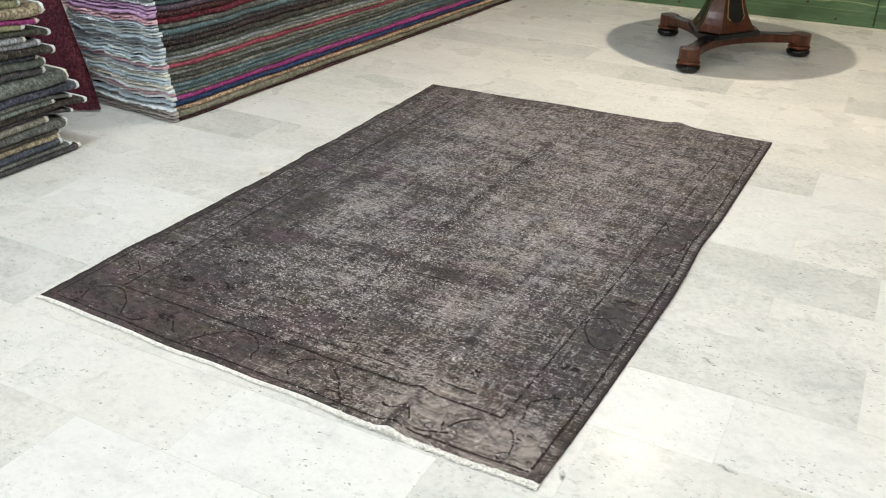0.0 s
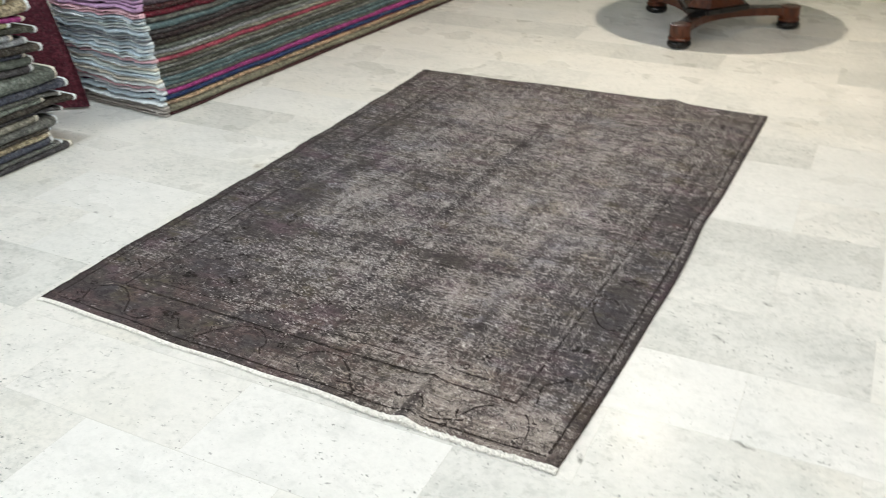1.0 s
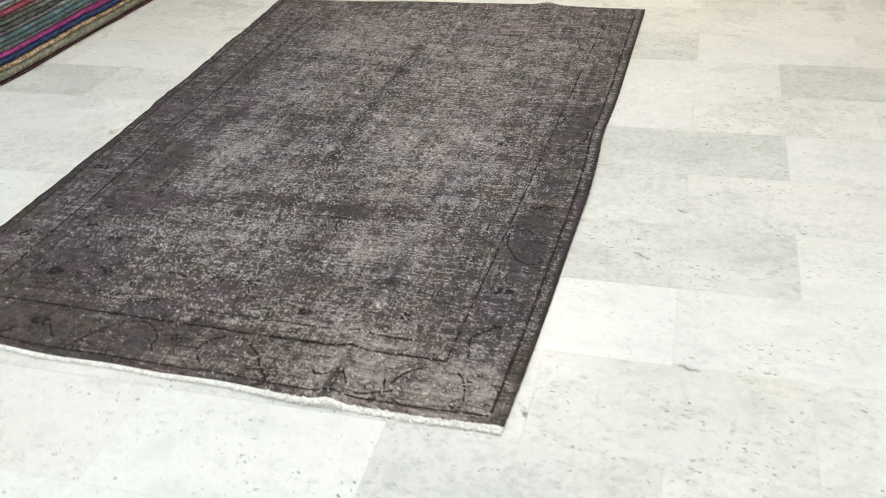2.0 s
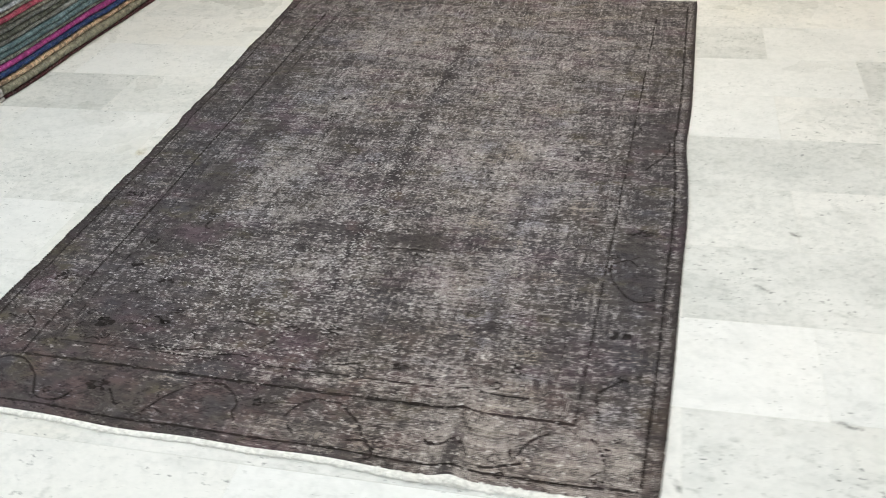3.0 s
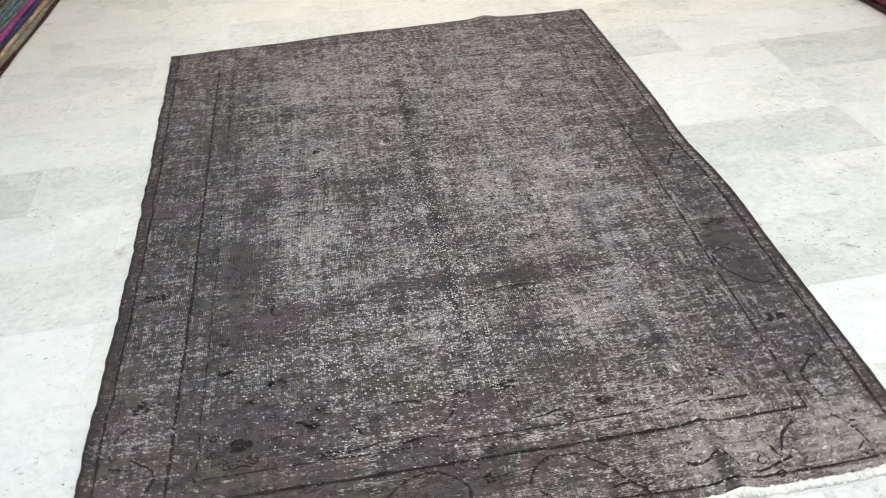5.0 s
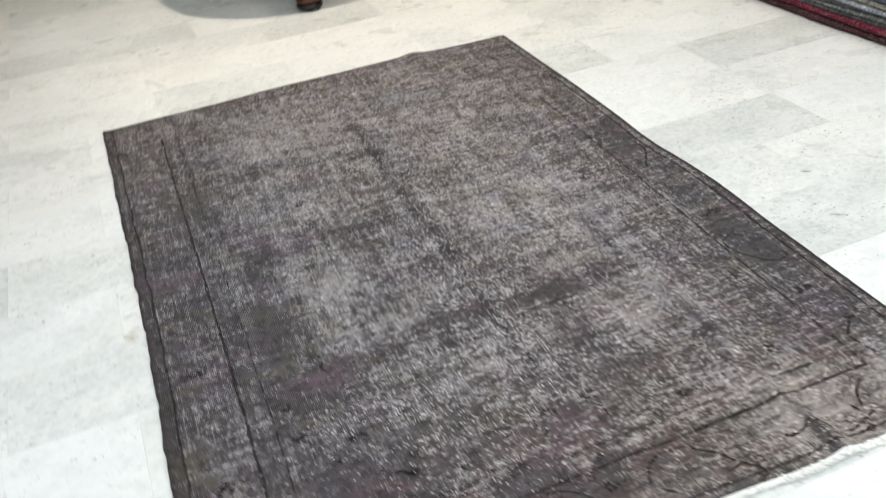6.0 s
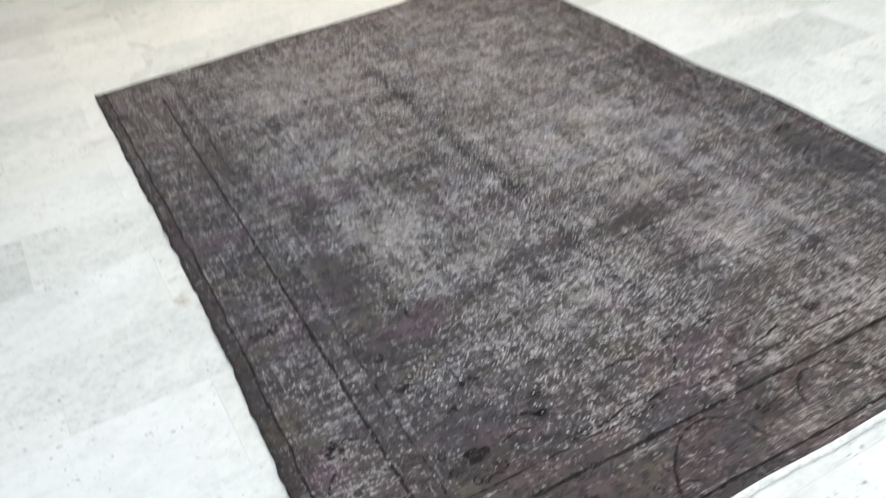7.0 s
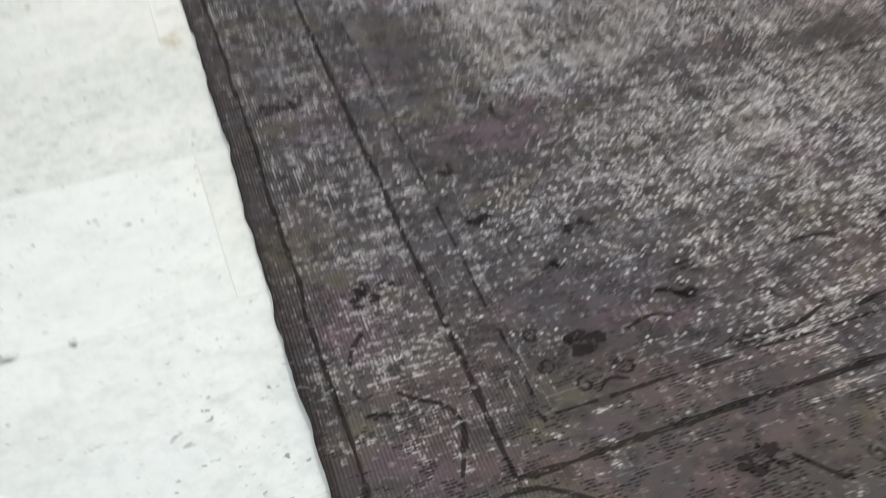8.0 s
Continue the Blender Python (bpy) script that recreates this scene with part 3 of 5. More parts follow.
def build_rug():
    nx, ny = 260, 300
    u, v = np.meshgrid(np.linspace(0, 1, nx), np.linspace(0, 1, ny))
    y = v * RUG_L
    x = left_edge(y) * (1 - u) + right_edge(y) * u
    y = near_edge(x) * (1 - v) + far_edge(x) * v
    x = left_edge(y) * (1 - u) + right_edge(y) * u
    top = np.stack([x, y, rug_z(x, y)], -1).reshape(-1, 3)
    faces = [(j * nx + i, j * nx + i + 1, (j + 1) * nx + i + 1, (j + 1) * nx + i) for j in range(ny - 1) for i in range(nx - 1)]
    rim = [*range(nx), *[j * nx + nx - 1 for j in range(1, ny)], *[(ny - 1) * nx + i for i in range(nx - 2, -1, -1)], *[j * nx for j in range(ny - 2, 0, -1)]]
    low = top[rim].copy()
    low[:, 2] = np.maximum(0.0006, low[:, 2] - 0.0065)
    n = len(top)
    faces += [(rim[k], n + k, n + (k + 1) % len(rim), rim[(k + 1) % len(rim)]) for k in range(len(rim))]
    me = grid_mesh("worn_carpet", np.vstack([top, low]), faces)
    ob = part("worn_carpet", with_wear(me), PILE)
    ob.matrix_world = RUG_POSE
    return tagged(ob, "charcoal over-dyed vintage wool carpet worn to pale threads, on marble", "carpet")


RUG = build_rug()


def ribbon(pts, width, lift=0.0009, ragged=0.8, seed=0.0, whole=0.62):
    """A narrow woven line that lies on the carpet along pts."""
    pts = np.asarray(pts, float)
    for _ in range(3 if 2 < len(pts) < 12 else 0):  # round the corners
        mid = np.concatenate([0.75 * pts[:-1] + 0.25 * pts[1:], 0.25 * pts[:-1] + 0.75 * pts[1:]], 1).reshape(-1, 2)
        pts = np.concatenate([pts[:1], mid, pts[-1:]])
    seg = np.concatenate([[0], np.cumsum(np.hypot(*np.diff(pts, axis=0).T))])
    n = max(7, int(seg[-1] / 0.007))
    s = np.linspace(0, seg[-1], n)
    p = np.stack([np.interp(s, seg, pts[:, 0]), np.interp(s, seg, pts[:, 1])], -1)
    d = np.gradient(p, axis=0)
    d /= np.maximum(np.hypot(d[:, 0], d[:, 1])[:, None], 1e-9)
    side = np.stack([-d[:, 1], d[:, 0]], -1)
    verts = []
    for k in range(n):
        w = width * 0.50 * (1 + ragged * wob(s[k] * 70, seed, 1.0) + ragged * wob(s[k] * 21, seed, 7.0))
        w *= 0.30 + 0.70 * math.sin(math.pi * k / (n - 1)) ** 0.6 if seg[-1] < 0.05 else 1.0
        sway = min(0.003, 0.06 * seg[-1]) * wob(s[k] * 9, seed, 3.0)
        for sign in (-1, 1):
            q = p[k] + side[k] * (sign * w + sway)
            verts.append((q[0], q[1], float(rug_z(q[0], q[1])) + lift))
    faces = [(2 * k, 2 * k + 2, 2 * k + 3, 2 * k + 1) for k in range(n - 1) if seg[-1] < 0.05 or wob(s[k] * 26, seed, 11.0) < whole]
    return verts, faces


def motif(name, strokes, label="", seed=0.0, whole=0.62):
    """Several strokes (points, width) joined into one woven ornament of the carpet."""
    verts, faces = [], []
    for k, (pts, width) in enumerate(strokes):
        v, f = ribbon(pts, width, seed=seed + k * 3.1, whole=whole)
        faces += [tuple(i + len(verts) for i in q) for q in f]
        verts += v
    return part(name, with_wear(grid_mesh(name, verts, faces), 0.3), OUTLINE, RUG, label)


def arc(cx, cy, rx, ry, a0, a1, n=18, turn=0.0):
    t = np.radians(np.linspace(a0, a1, n))
    x, y = rx * np.cos(t), ry * np.sin(t)
    c, s = math.cos(turn), math.sin(turn)
    return np.stack([cx + c * x - s * y, cy + s * x + c * y], -1)


def curl(cx, cy, r, a0, sweep=420):
    t = np.radians(np.linspace(a0, a0 + sweep, 26))
    q = np.linspace(1, 0.45, 26) * r
    return np.stack([cx + q * np.cos(t), cy + q * np.sin(t)], -1)


def inner_left(y):
    return 0.201 - 0.010 * np.clip(y - 1.0, 0, 2)


def inner_right(y):
    return 1.580 + 0.022 * y


ys, xs = np.linspace(0.186, 2.48, 60), np.linspace(0.201, 1.584, 40)
motif("border_line", [(np.stack([inner_left(ys), ys], -1), 0.0075)], "dark brown woven border outline")
motif("border_line", [(np.stack([inner_right(ys), ys], -1), 0.0056)], seed=5, whole=0.25)
motif("border_line", [(np.stack([xs, 0.184 + 0.006 * xs], -1), 0.0080)], seed=9)
motif("border_line", [(np.stack([inner_left(ys[2:]) + 0.059, ys[2:]], -1), 0.0034)], seed=13, whole=0.05)
motif("border_line", [(np.stack([inner_right(ys[4:]) - 0.058, ys[4:]], -1), 0.0036)], seed=17, whole=-0.05)
motif("border_line", [(np.stack([xs[2:-2], 0.246 + 0.004 * xs[2:-2]], -1), 0.0042)], seed=21, whole=0.2)
ye, xe = np.linspace(0.05, 2.62, 60), np.linspace(0.06, 1.73, 40)
motif("border_line", [(np.stack([left_edge(ye) + 0.036, ye], -1), 0.0055)], seed=25)
motif("border_line", [(np.stack([right_edge(ye) - 0.037, ye], -1), 0.0070)], seed=29)
motif("border_line", [(np.stack([xe, near_edge(xe) + 0.028], -1), 0.0055)], seed=33)

# ornaments of the borders and the field: stems, curled tips and flower heads
NEAR_STEMS = [
    [(0.132, 0.141), (0.153, 0.156), (0.182, 0.170), (0.219, 0.168), (0.247, 0.153), (0.286, 0.121), (0.305, 0.088), (0.320, 0.064), (0.338, 0.054), (0.373, 0.053), (0.396, 0.060), (0.411, 0.088)],
    [(0.119, 0.121), (0.131, 0.087), (0.143, 0.062)],
    [(0.496, 0.112), (0.515, 0.093), (0.532, 0.070), (0.544, 0.068)],
    [(0.611, 0.054), (0.629, 0.086), (0.641, 0.107), (0.660, 0.129), (0.679, 0.148), (0.701, 0.165), (0.737, 0.175), (0.766, 0.171), (0.791, 0.156), (0.809, 0.138), (0.822, 0.118), (0.821, 0.093), (0.839, 0.071)],
    [(0.618, 0.121), (0.635, 0.098)],
    [(0.634, 0.073), (0.662, 0.062)]]
NEAR_STEMS_B = [
    [(0.947, 0.103), (0.960, 0.133), (0.975, 0.150), (1.004, 0.167), (1.036, 0.165), (1.062, 0.164), (1.084, 0.142), (1.111, 0.121), (1.127, 0.102), (1.138, 0.081), (1.161, 0.055), (1.176, 0.047)],
    [(0.959, 0.084), (0.985, 0.056)],
    [(1.108, 0.062), (1.135, 0.068), (1.159, 0.067)],
    [(1.281, 0.086), (1.317, 0.085), (1.334, 0.099), (1.348, 0.104), (1.364, 0.086), (1.375, 0.066)],
    [(1.468, 0.072), (1.485, 0.103), (1.496, 0.128), (1.513, 0.143), (1.536, 0.158)],
    [(1.458, 0.106), (1.467, 0.075)],
    [(1.401, 0.045), (1.434, 0.050), (1.468, 0.062), (1.491, 0.068)],
    [(1.623, 0.161), (1.640, 0.144), (1.649, 0.122), (1.656, 0.101), (1.660, 0.072)],
    [(1.650, 0.137), (1.667, 0.136)],
    [(1.629, 0.058), (1.654, 0.079)]]
RIGHT_STEMS = [
    [(1.674, 0.343), (1.648, 0.318), (1.629, 0.301), (1.620, 0.277), (1.627, 0.253), (1.634, 0.213)],
    [(1.609, 0.774), (1.628, 0.783), (1.651, 0.802), (1.668, 0.787), (1.678, 0.772)],
    [(1.658, 0.801), (1.681, 0.817)],
    [(1.609, 0.774), (1.608, 0.738), (1.618, 0.703), (1.638, 0.671), (1.658, 0.639), (1.684, 0.625), (1.704, 0.628), (1.729, 0.645)],
    [(1.667, 1.261), (1.681, 1.288), (1.708, 1.330), (1.731, 1.377), (1.733, 1.419), (1.728, 1.448)],
    [(1.625, 1.552), (1.642, 1.507)]]
FIELD_STEMS = [
    [(0.979, 0.278), (1.025, 0.284), (1.063, 0.296)],
    [(0.535, 0.272), (0.582, 0.261), (0.636, 0.271), (0.672, 0.289)],
    [(0.596, 0.341), (0.624, 0.304)],
    [(0.689, 0.390), (0.726, 0.390), (0.758, 0.382)],
    [(0.795, 0.301), (0.821, 0.333), (0.835, 0.359)],
    [(0.970, 0.319), (0.974, 0.348), (0.959, 0.372)],
    [(0.695, 0.264), (0.748, 0.274), (0.784, 0.270)],
    [(0.408, 0.329), (0.448, 0.341), (0.475, 0.329)],
    [(0.259, 0.239), (0.256, 0.258)],
    [(0.337, 0.257), (0.352, 0.273), (0.377, 0.261)]]
LEFT_STEMS = [
    [(0.113, 0.335), (0.136, 0.314), (0.160, 0.302), (0.171, 0.278), (0.169, 0.255), (0.146, 0.204)],
    [(0.100, 0.432), (0.081, 0.411), (0.073, 0.387)],
    [(0.087, 0.341), (0.071, 0.333), (0.067, 0.355)],
    [(0.424, 0.813), (0.413, 0.790), (0.421, 0.768), (0.439, 0.765)],
    [(0.491, 0.375), (0.494, 0.360), (0.512, 0.355)],
    [(0.369, 0.466), (0.372, 0.453), (0.384, 0.453)],
    [(0.518, 0.273), (0.540, 0.257), (0.571, 0.262)]]
NEAR_CURLS = [(0.099, 0.147, 0.014), (0.346, 0.079, 0.011), (0.587, 0.081, 0.012), (0.609, 0.041, 0.014), (1.183, 0.066, 0.013), (1.165, 0.034, 0.014), (1.429, 0.071, 0.014), (1.450, 0.030, 0.011), (1.678, 0.163, 0.009)]
OTHER_CURLS = [(0.846, 0.171, 0.011), (1.076, 0.274, 0.012), (1.395, 0.280, 0.014), (1.449, 0.280, 0.014), (1.708, 0.356, 0.010), (1.614, 0.807, 0.011), (0.292, 0.357, 0.012), (0.325, 0.271, 0.012), (0.382, 0.281, 0.014), (0.292, 0.311, 0.012)]
NEAR_FLOWERS = [(0.140, 0.045, 0.014), (0.108, 0.085, 0.011), (0.453, 0.118, 0.016), (0.474, 0.126, 0.012), (0.873, 0.136, 0.014), (0.911, 0.135, 0.009), (1.645, 0.050, 0.010), (1.282, 0.084, 0.011), (0.834, 0.209, 0.008)]
SIDE_FLOWERS = [(1.657, 0.491, 0.020), (1.679, 0.920, 0.025), (1.625, 0.693, 0.007), (1.675, 0.352, 0.010), (1.680, 1.688, 0.013), (0.086, 0.313, 0.010), (0.089, 0.913, 0.015), (0.132, 0.918, 0.013), (0.116, 0.504, 0.010), (0.146, 0.500, 0.010)]
FIELD_FLOWERS = [(0.349, 0.328, 0.021), (0.499, 0.362, 0.018), (0.531, 0.397, 0.013), (0.857, 0.386, 0.018), (0.953, 0.396, 0.020), (1.161, 0.301, 0.016), (1.434, 0.337, 0.015), (0.886, 0.219, 0.009), (1.439, 0.451, 0.010), (1.281, 0.426, 0.010), (0.303, 0.569, 0.013), (0.367, 0.457, 0.011), (0.416, 0.841, 0.012)]
LEFT_FLOWERS = [(0.122, 0.483, 0.016), (0.301, 0.684, 0.013), (0.307, 0.574, 0.014), (0.432, 0.511, 0.017), (0.464, 0.115, 0.018), (0.109, 0.918, 0.012), (0.127, 0.913, 0.011)]


for k, pts in enumerate(NEAR_STEMS + NEAR_STEMS_B + RIGHT_STEMS + LEFT_STEMS):
    motif("scroll_motif", [(np.asarray(pts), 0.0060)], "dark scrolling stem" if k == 0 else "", seed=40 + k)
for k, pts in enumerate(FIELD_STEMS):
    motif("scroll_motif", [(np.asarray(pts), 0.0052)], seed=90 + k)
for k, (cx, cy, r) in enumerate(NEAR_CURLS + OTHER_CURLS):
    motif("curl_motif", [(curl(cx, cy, r, 50 * k, 360 + 20 * (k % 4)), 0.0042)], seed=60 + k)


orn = random.Random(77)
for k in range(22):
    cx, cy = orn.uniform(0.32, 1.50), 0.62 + 1.80 * (k + orn.random()) / 22
    r, a0 = orn.uniform(0.015, 0.045), orn.uniform(0, 360)
    stem = arc(cx, cy, r * orn.uniform(1.0, 1.8), r * orn.uniform(0.35, 0.9), a0, a0 + orn.uniform(60, 170), turn=orn.uniform(-0.5, 0.5))
    motif("faded_scroll", [(stem, orn.uniform(0.0026, 0.0046))], seed=200 + k)


def petals(cx, cy, r, seed):
    """A small worn flower head: a loose cluster of dark tufts round a middle."""
    pick = random.Random(seed)
    out = []
    for k in range(6 + int(r * 260)):
        a, q = pick.uniform(0, 2 * math.pi), r * (0.20 + 0.85 * pick.random() ** 0.7)
        px, py = cx + 1.25 * q * math.cos(a), cy + 0.85 * q * math.sin(a)
        w = r * pick.uniform(0.24, 0.55)
        out.append((np.array([(px - w, py), (px + w, py + pick.uniform(-0.4, 0.4) * w)]), r * pick.uniform(0.30, 0.62)))
    return out


for k, (cx, cy, r) in enumerate(NEAR_FLOWERS + SIDE_FLOWERS + FIELD_FLOWERS + LEFT_FLOWERS):
    motif("flower_motif", petals(cx, cy, r, 120 + k), seed=120 + k)
for k in range(12):
    motif("flower_motif", petals(orn.uniform(0.35, 1.45), orn.uniform(0.6, 2.4), orn.uniform(0.010, 0.018), 300 + k), seed=300 + k)


def build_selvedge(name, edge, inward):
    """The corded edge along a long side of the carpet."""
    y = np.linspace(0.01, RUG_L - 0.01, 260)
    verts, m = [], 5
    for q in y:
        for j in range(m):
            a = math.pi * j / (m - 1)
            w = 0.0055 * (1 + 0.35 * wob(q * 60, j * 0.4, 2))
            x = float(edge(q)) + inward * (0.004 - w * math.cos(a))
            verts.append((x, q, float(rug_z(x, q)) - 0.003 + 0.0052 * math.sin(a) * (1 + 0.4 * wob(q * 90, 5, 1))))
    faces = [(k * m + j, k * m + j + 1, (k + 1) * m + j + 1, (k + 1) * m + j) for k in range(len(y) - 1) for j in range(m - 1)]
    if inward > 0:
        faces = [f[::-1] for f in faces]
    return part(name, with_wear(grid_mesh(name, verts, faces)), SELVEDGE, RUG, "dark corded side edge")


build_selvedge("selvedge", left_edge, 1)
build_selvedge("selvedge", right_edge, -1)


def build_fringe():
    """Pale cotton end of the carpet: a flat woven strip and, towards one corner, short clumped knots."""
    xs_ = np.linspace(0.005, 1.767, 350)
    verts, m = [], 5
    for q in xs_:
        bush = 0.35 + 0.65 * min(1.0, max(0.0, (q - 1.08) / 0.25))
        depth = (0.0125 + 0.003 * bush) * (1 + 0.30 * wob(q * 40, 1, 4) + 0.25 * wob(q * 130, 2, 4) * bush)
        for j in range(m):
            f = j / (m - 1)
            yy = float(near_edge(q)) + 0.002 - depth * f
            zz = float(rug_z(q, yy)) * (1 - 0.66 * f ** 1.8) + 0.0016 * math.sin(math.pi * f) * (1 + bush * wob(q * 150, f * 3, 6)) + 0.0008
            verts.append((q, yy, zz))
    faces = [(k * m + j, k * m + j + 1, (k + 1) * m + j + 1, (k + 1) * m + j) for k in range(len(xs_) - 1) for j in range(m - 1)]
    n = len(verts)
    verts += [(v[0], v[1], 0.0008) for v in verts[m - 1::m]]
    faces += [(k * m + m - 1, n + k, n + k + 1, (k + 1) * m + m - 1) for k in range(len(xs_) - 1)]
    part("fringe_band", grid_mesh("fringe_band", verts, faces), COTTON, RUG, "white cotton end band")
    rng = random.Random(4)
    bm = bmesh.new()
    for k in range(1400):
        q = 1.767 - 1.762 * rng.random() ** (2.2)
        big = 1.0 if q > 1.19 else 0.5
        r = rng.uniform(0.0018, 0.0044) * big
        yy = float(near_edge(q)) - rng.uniform(-0.002, 0.015)
        bmesh.ops.create_icosphere(bm, subdivisions=1, radius=r, matrix=Matrix.Translation((q, yy, float(rug_z(q, yy)) * 0.75 + rng.uniform(-0.001, 0.002)))
                                   @ Matrix.Diagonal((rng.uniform(0.8, 1.6), rng.uniform(0.9, 1.8), 0.8, 1)))
    tagged(part("clumped_fringe", bm, COTTON, RUG, "clumped white cotton fringe", smooth=True), kind="stuff")


build_fringe()


def build_far_end():
    """The far end: a cut edge with a thin line of pale warp ends."""
    q = np.linspace(-0.02, 1.79, 330)
    verts, m = [], 4
    for x in q:
        deep = 0.0045 * (0.75 + 0.6 * wob(x * 45, 3, 8) + 0.4 * wob(x * 140, 9, 2))
        for j in range(m):
            f = j / (m - 1)
            y = float(far_edge(x)) - 0.001 + max(0.001, deep) * f
            verts.append((x, y, float(rug_z(x, y)) * (1 - 0.8 * f * f) + 0.0010))
    faces = [(k * m + j, k * m + j + 1, (k + 1) * m + j + 1, (k + 1) * m + j)[::-1] for k in range(len(q) - 1) for j in range(m - 1)
             if wob(q[k] * 31, 4, 4) < 0.25 or q[k] < 0.5]
    part("end_fringe", grid_mesh("end_fringe", verts, faces), COTTON, RUG, "thin pale warp ends")


build_far_end()


# ---- folded carpets in stacks ----
def fab(name, hexes, rib=230.0, spread=0.5, lint_most=0.36):
    cols = []
    for h in hexes.split():
        rgb = [int(h[i:i + 2], 16) / 255 for i in (0, 2, 4)]
        cols.append(tuple(1.45 * c / 12.92 if c <= 0.04045 else 1.45 * ((c + 0.055) / 1.055) ** 2.4 for c in rgb))
    return fabric(name, *cols, rib=rib, spread=spread, lint_most=lint_most)


FAB = {
    "maroon": fab("maroon_wool", "3c2426 4a2a2e 221618"), "olive": fab("olive_wool", "747264 8a8676 504e44"),
    "peach": fab("peach_wool", "b49a82 c0aa90 1c1a20", spread=0.9), "navy": fab("navy_wool", "26365a 30426a 1b2440"),
    "magenta": fab("magenta_wool", "8c3a74 9a467e 602852"), "teal": fab("teal_wool", "4e6064 62757a 36444a"),
    "grey": fab("grey_wool", "60625f 767875 3c3d3e"), "darkolive": fab("dark_olive_wool", "444640 565850 292a28"),
    "pink": fab("pink_wool", "98485a 864050 5c2e38"), "beige": fab("beige_wool", "76746b 8b8980 47463f"),
    "brown": fab("brown_wool", "3d3a37 57524b 1f1c1b", spread=0.8), "plum": fab("plum_wool", "342c2e 403638 1e1a1c"),
    "red": fab("red_wool", "5c2230 702a38 30161c"), "purple": fab("purple_wool", "4e424e 605260 302830"),
    "slate": fab("slate_wool", "464a56 575c68 2a2c36"), "charcoal": fab("charcoal_wool", "403f42 525154 242426"),
    "sage": fab("sage_wool", "5e645f 747b76 383d3a"), "sand": fab("sand_wool", "988e78 aca28c 463e34", spread=0.8),
    "silver": fab("silver_wool", "7e8288 989ca0 505458"), "lime": fab("lime_wool", "8c8c70 9e9c82 606048"),
    "rust": fab("rust_wool", "7a382c 8c4234 482018"),
}
PALE = {k: fringe_wool(k + "_ends", c) for k, c in {
    "white": (0.80, 0.86, 0.90), "bluegrey": (0.50, 0.60, 0.68), "rose": (0.84, 0.56, 0.64), "lilac": (0.56, 0.36, 0.58),
    "cream": (0.80, 0.78, 0.70), "smoke": (0.22, 0.24, 0.28), "stone": (0.48, 0.45, 0.43), "mint": (0.68, 0.77, 0.77)}.items()}


def stack_top(levels, seed, amp):
    """The upper face of each layer along the stack, as functions of the place along it."""
    def top(k, y):
        z = 0.0
        for i in range(k):
            z += levels[i] * (1 + amp * wob(y * 1.7 + i * 3.7, seed, 0.5) + 0.5 * amp * wob(y * 6.1 + i * 1.9, seed, 4.5))
        return z
    return top


def fold_body(face, depth, side, y0, y1, low, high, seed, step, droop=0.0, tip=0.0):
    """A carpet folded flat: a rounded nose along the fold, wavy upper and lower faces, closed ends."""
    n = max(4, int((y1 - y0) / step))
    verts, prof = [], 11
    stops = [y0 + (y1 - y0) * k / n for k in range(n + 1)]
    if tip:
        stops = stops[:-1] + [y1 - tip * q for q in (0.8, 0.55, 0.35, 0.18, 0.06, 0.0)]
        stops = sorted(q for q in stops)
        n = len(stops) - 1
    for y in stops:
        zb, zt = low(y), high(y)
        sag = droop * max(0.0, 1 - (y1 - y) / 0.16) ** 2
        zb, zt = zb + 0.0007 - sag, zt - 0.0007 - sag
        mid, half = (zb + zt) / 2, (zt - zb) / 2
        f = face + side * (0.012 * wob(y * 2.3, seed, 9) + 0.004 * wob(y * 14, seed, 2))
        r = half * 1.05
        end = min(1.0, min(y - y0, y1 - y) / 0.02)
        f -= side * 0.006 * (1 - end)
        far = max(0.0, 1 - (y1 - y) / tip) if tip else 0.0
        f -= side * tip * 0.35 * (1 - math.sqrt(max(0.0, 1 - far * far)))
        half *= 1 - 0.16 * far * far
        verts.append((face - side * depth, y, zb))
        for j in range(prof - 2):
            a = -math.pi / 2 + math.pi * j / (prof - 3)
            verts.append((f - side * (r - r * math.cos(a)), y, mid + half * math.sin(a)))
        verts.append((face - side * depth, y, zt))
    faces = []
    for k in range(n):
        for j in range(prof):
            a, b = k * prof + j, k * prof + (j + 1) % prof
            faces.append((a, b, b + prof, a + prof))
    faces += [tuple(range(prof))[::-1], tuple(range(n * prof, (n + 1) * prof))]
    if side > 0:
        faces = [q[::-1] for q in faces]
    return grid_mesh("body", verts, faces)


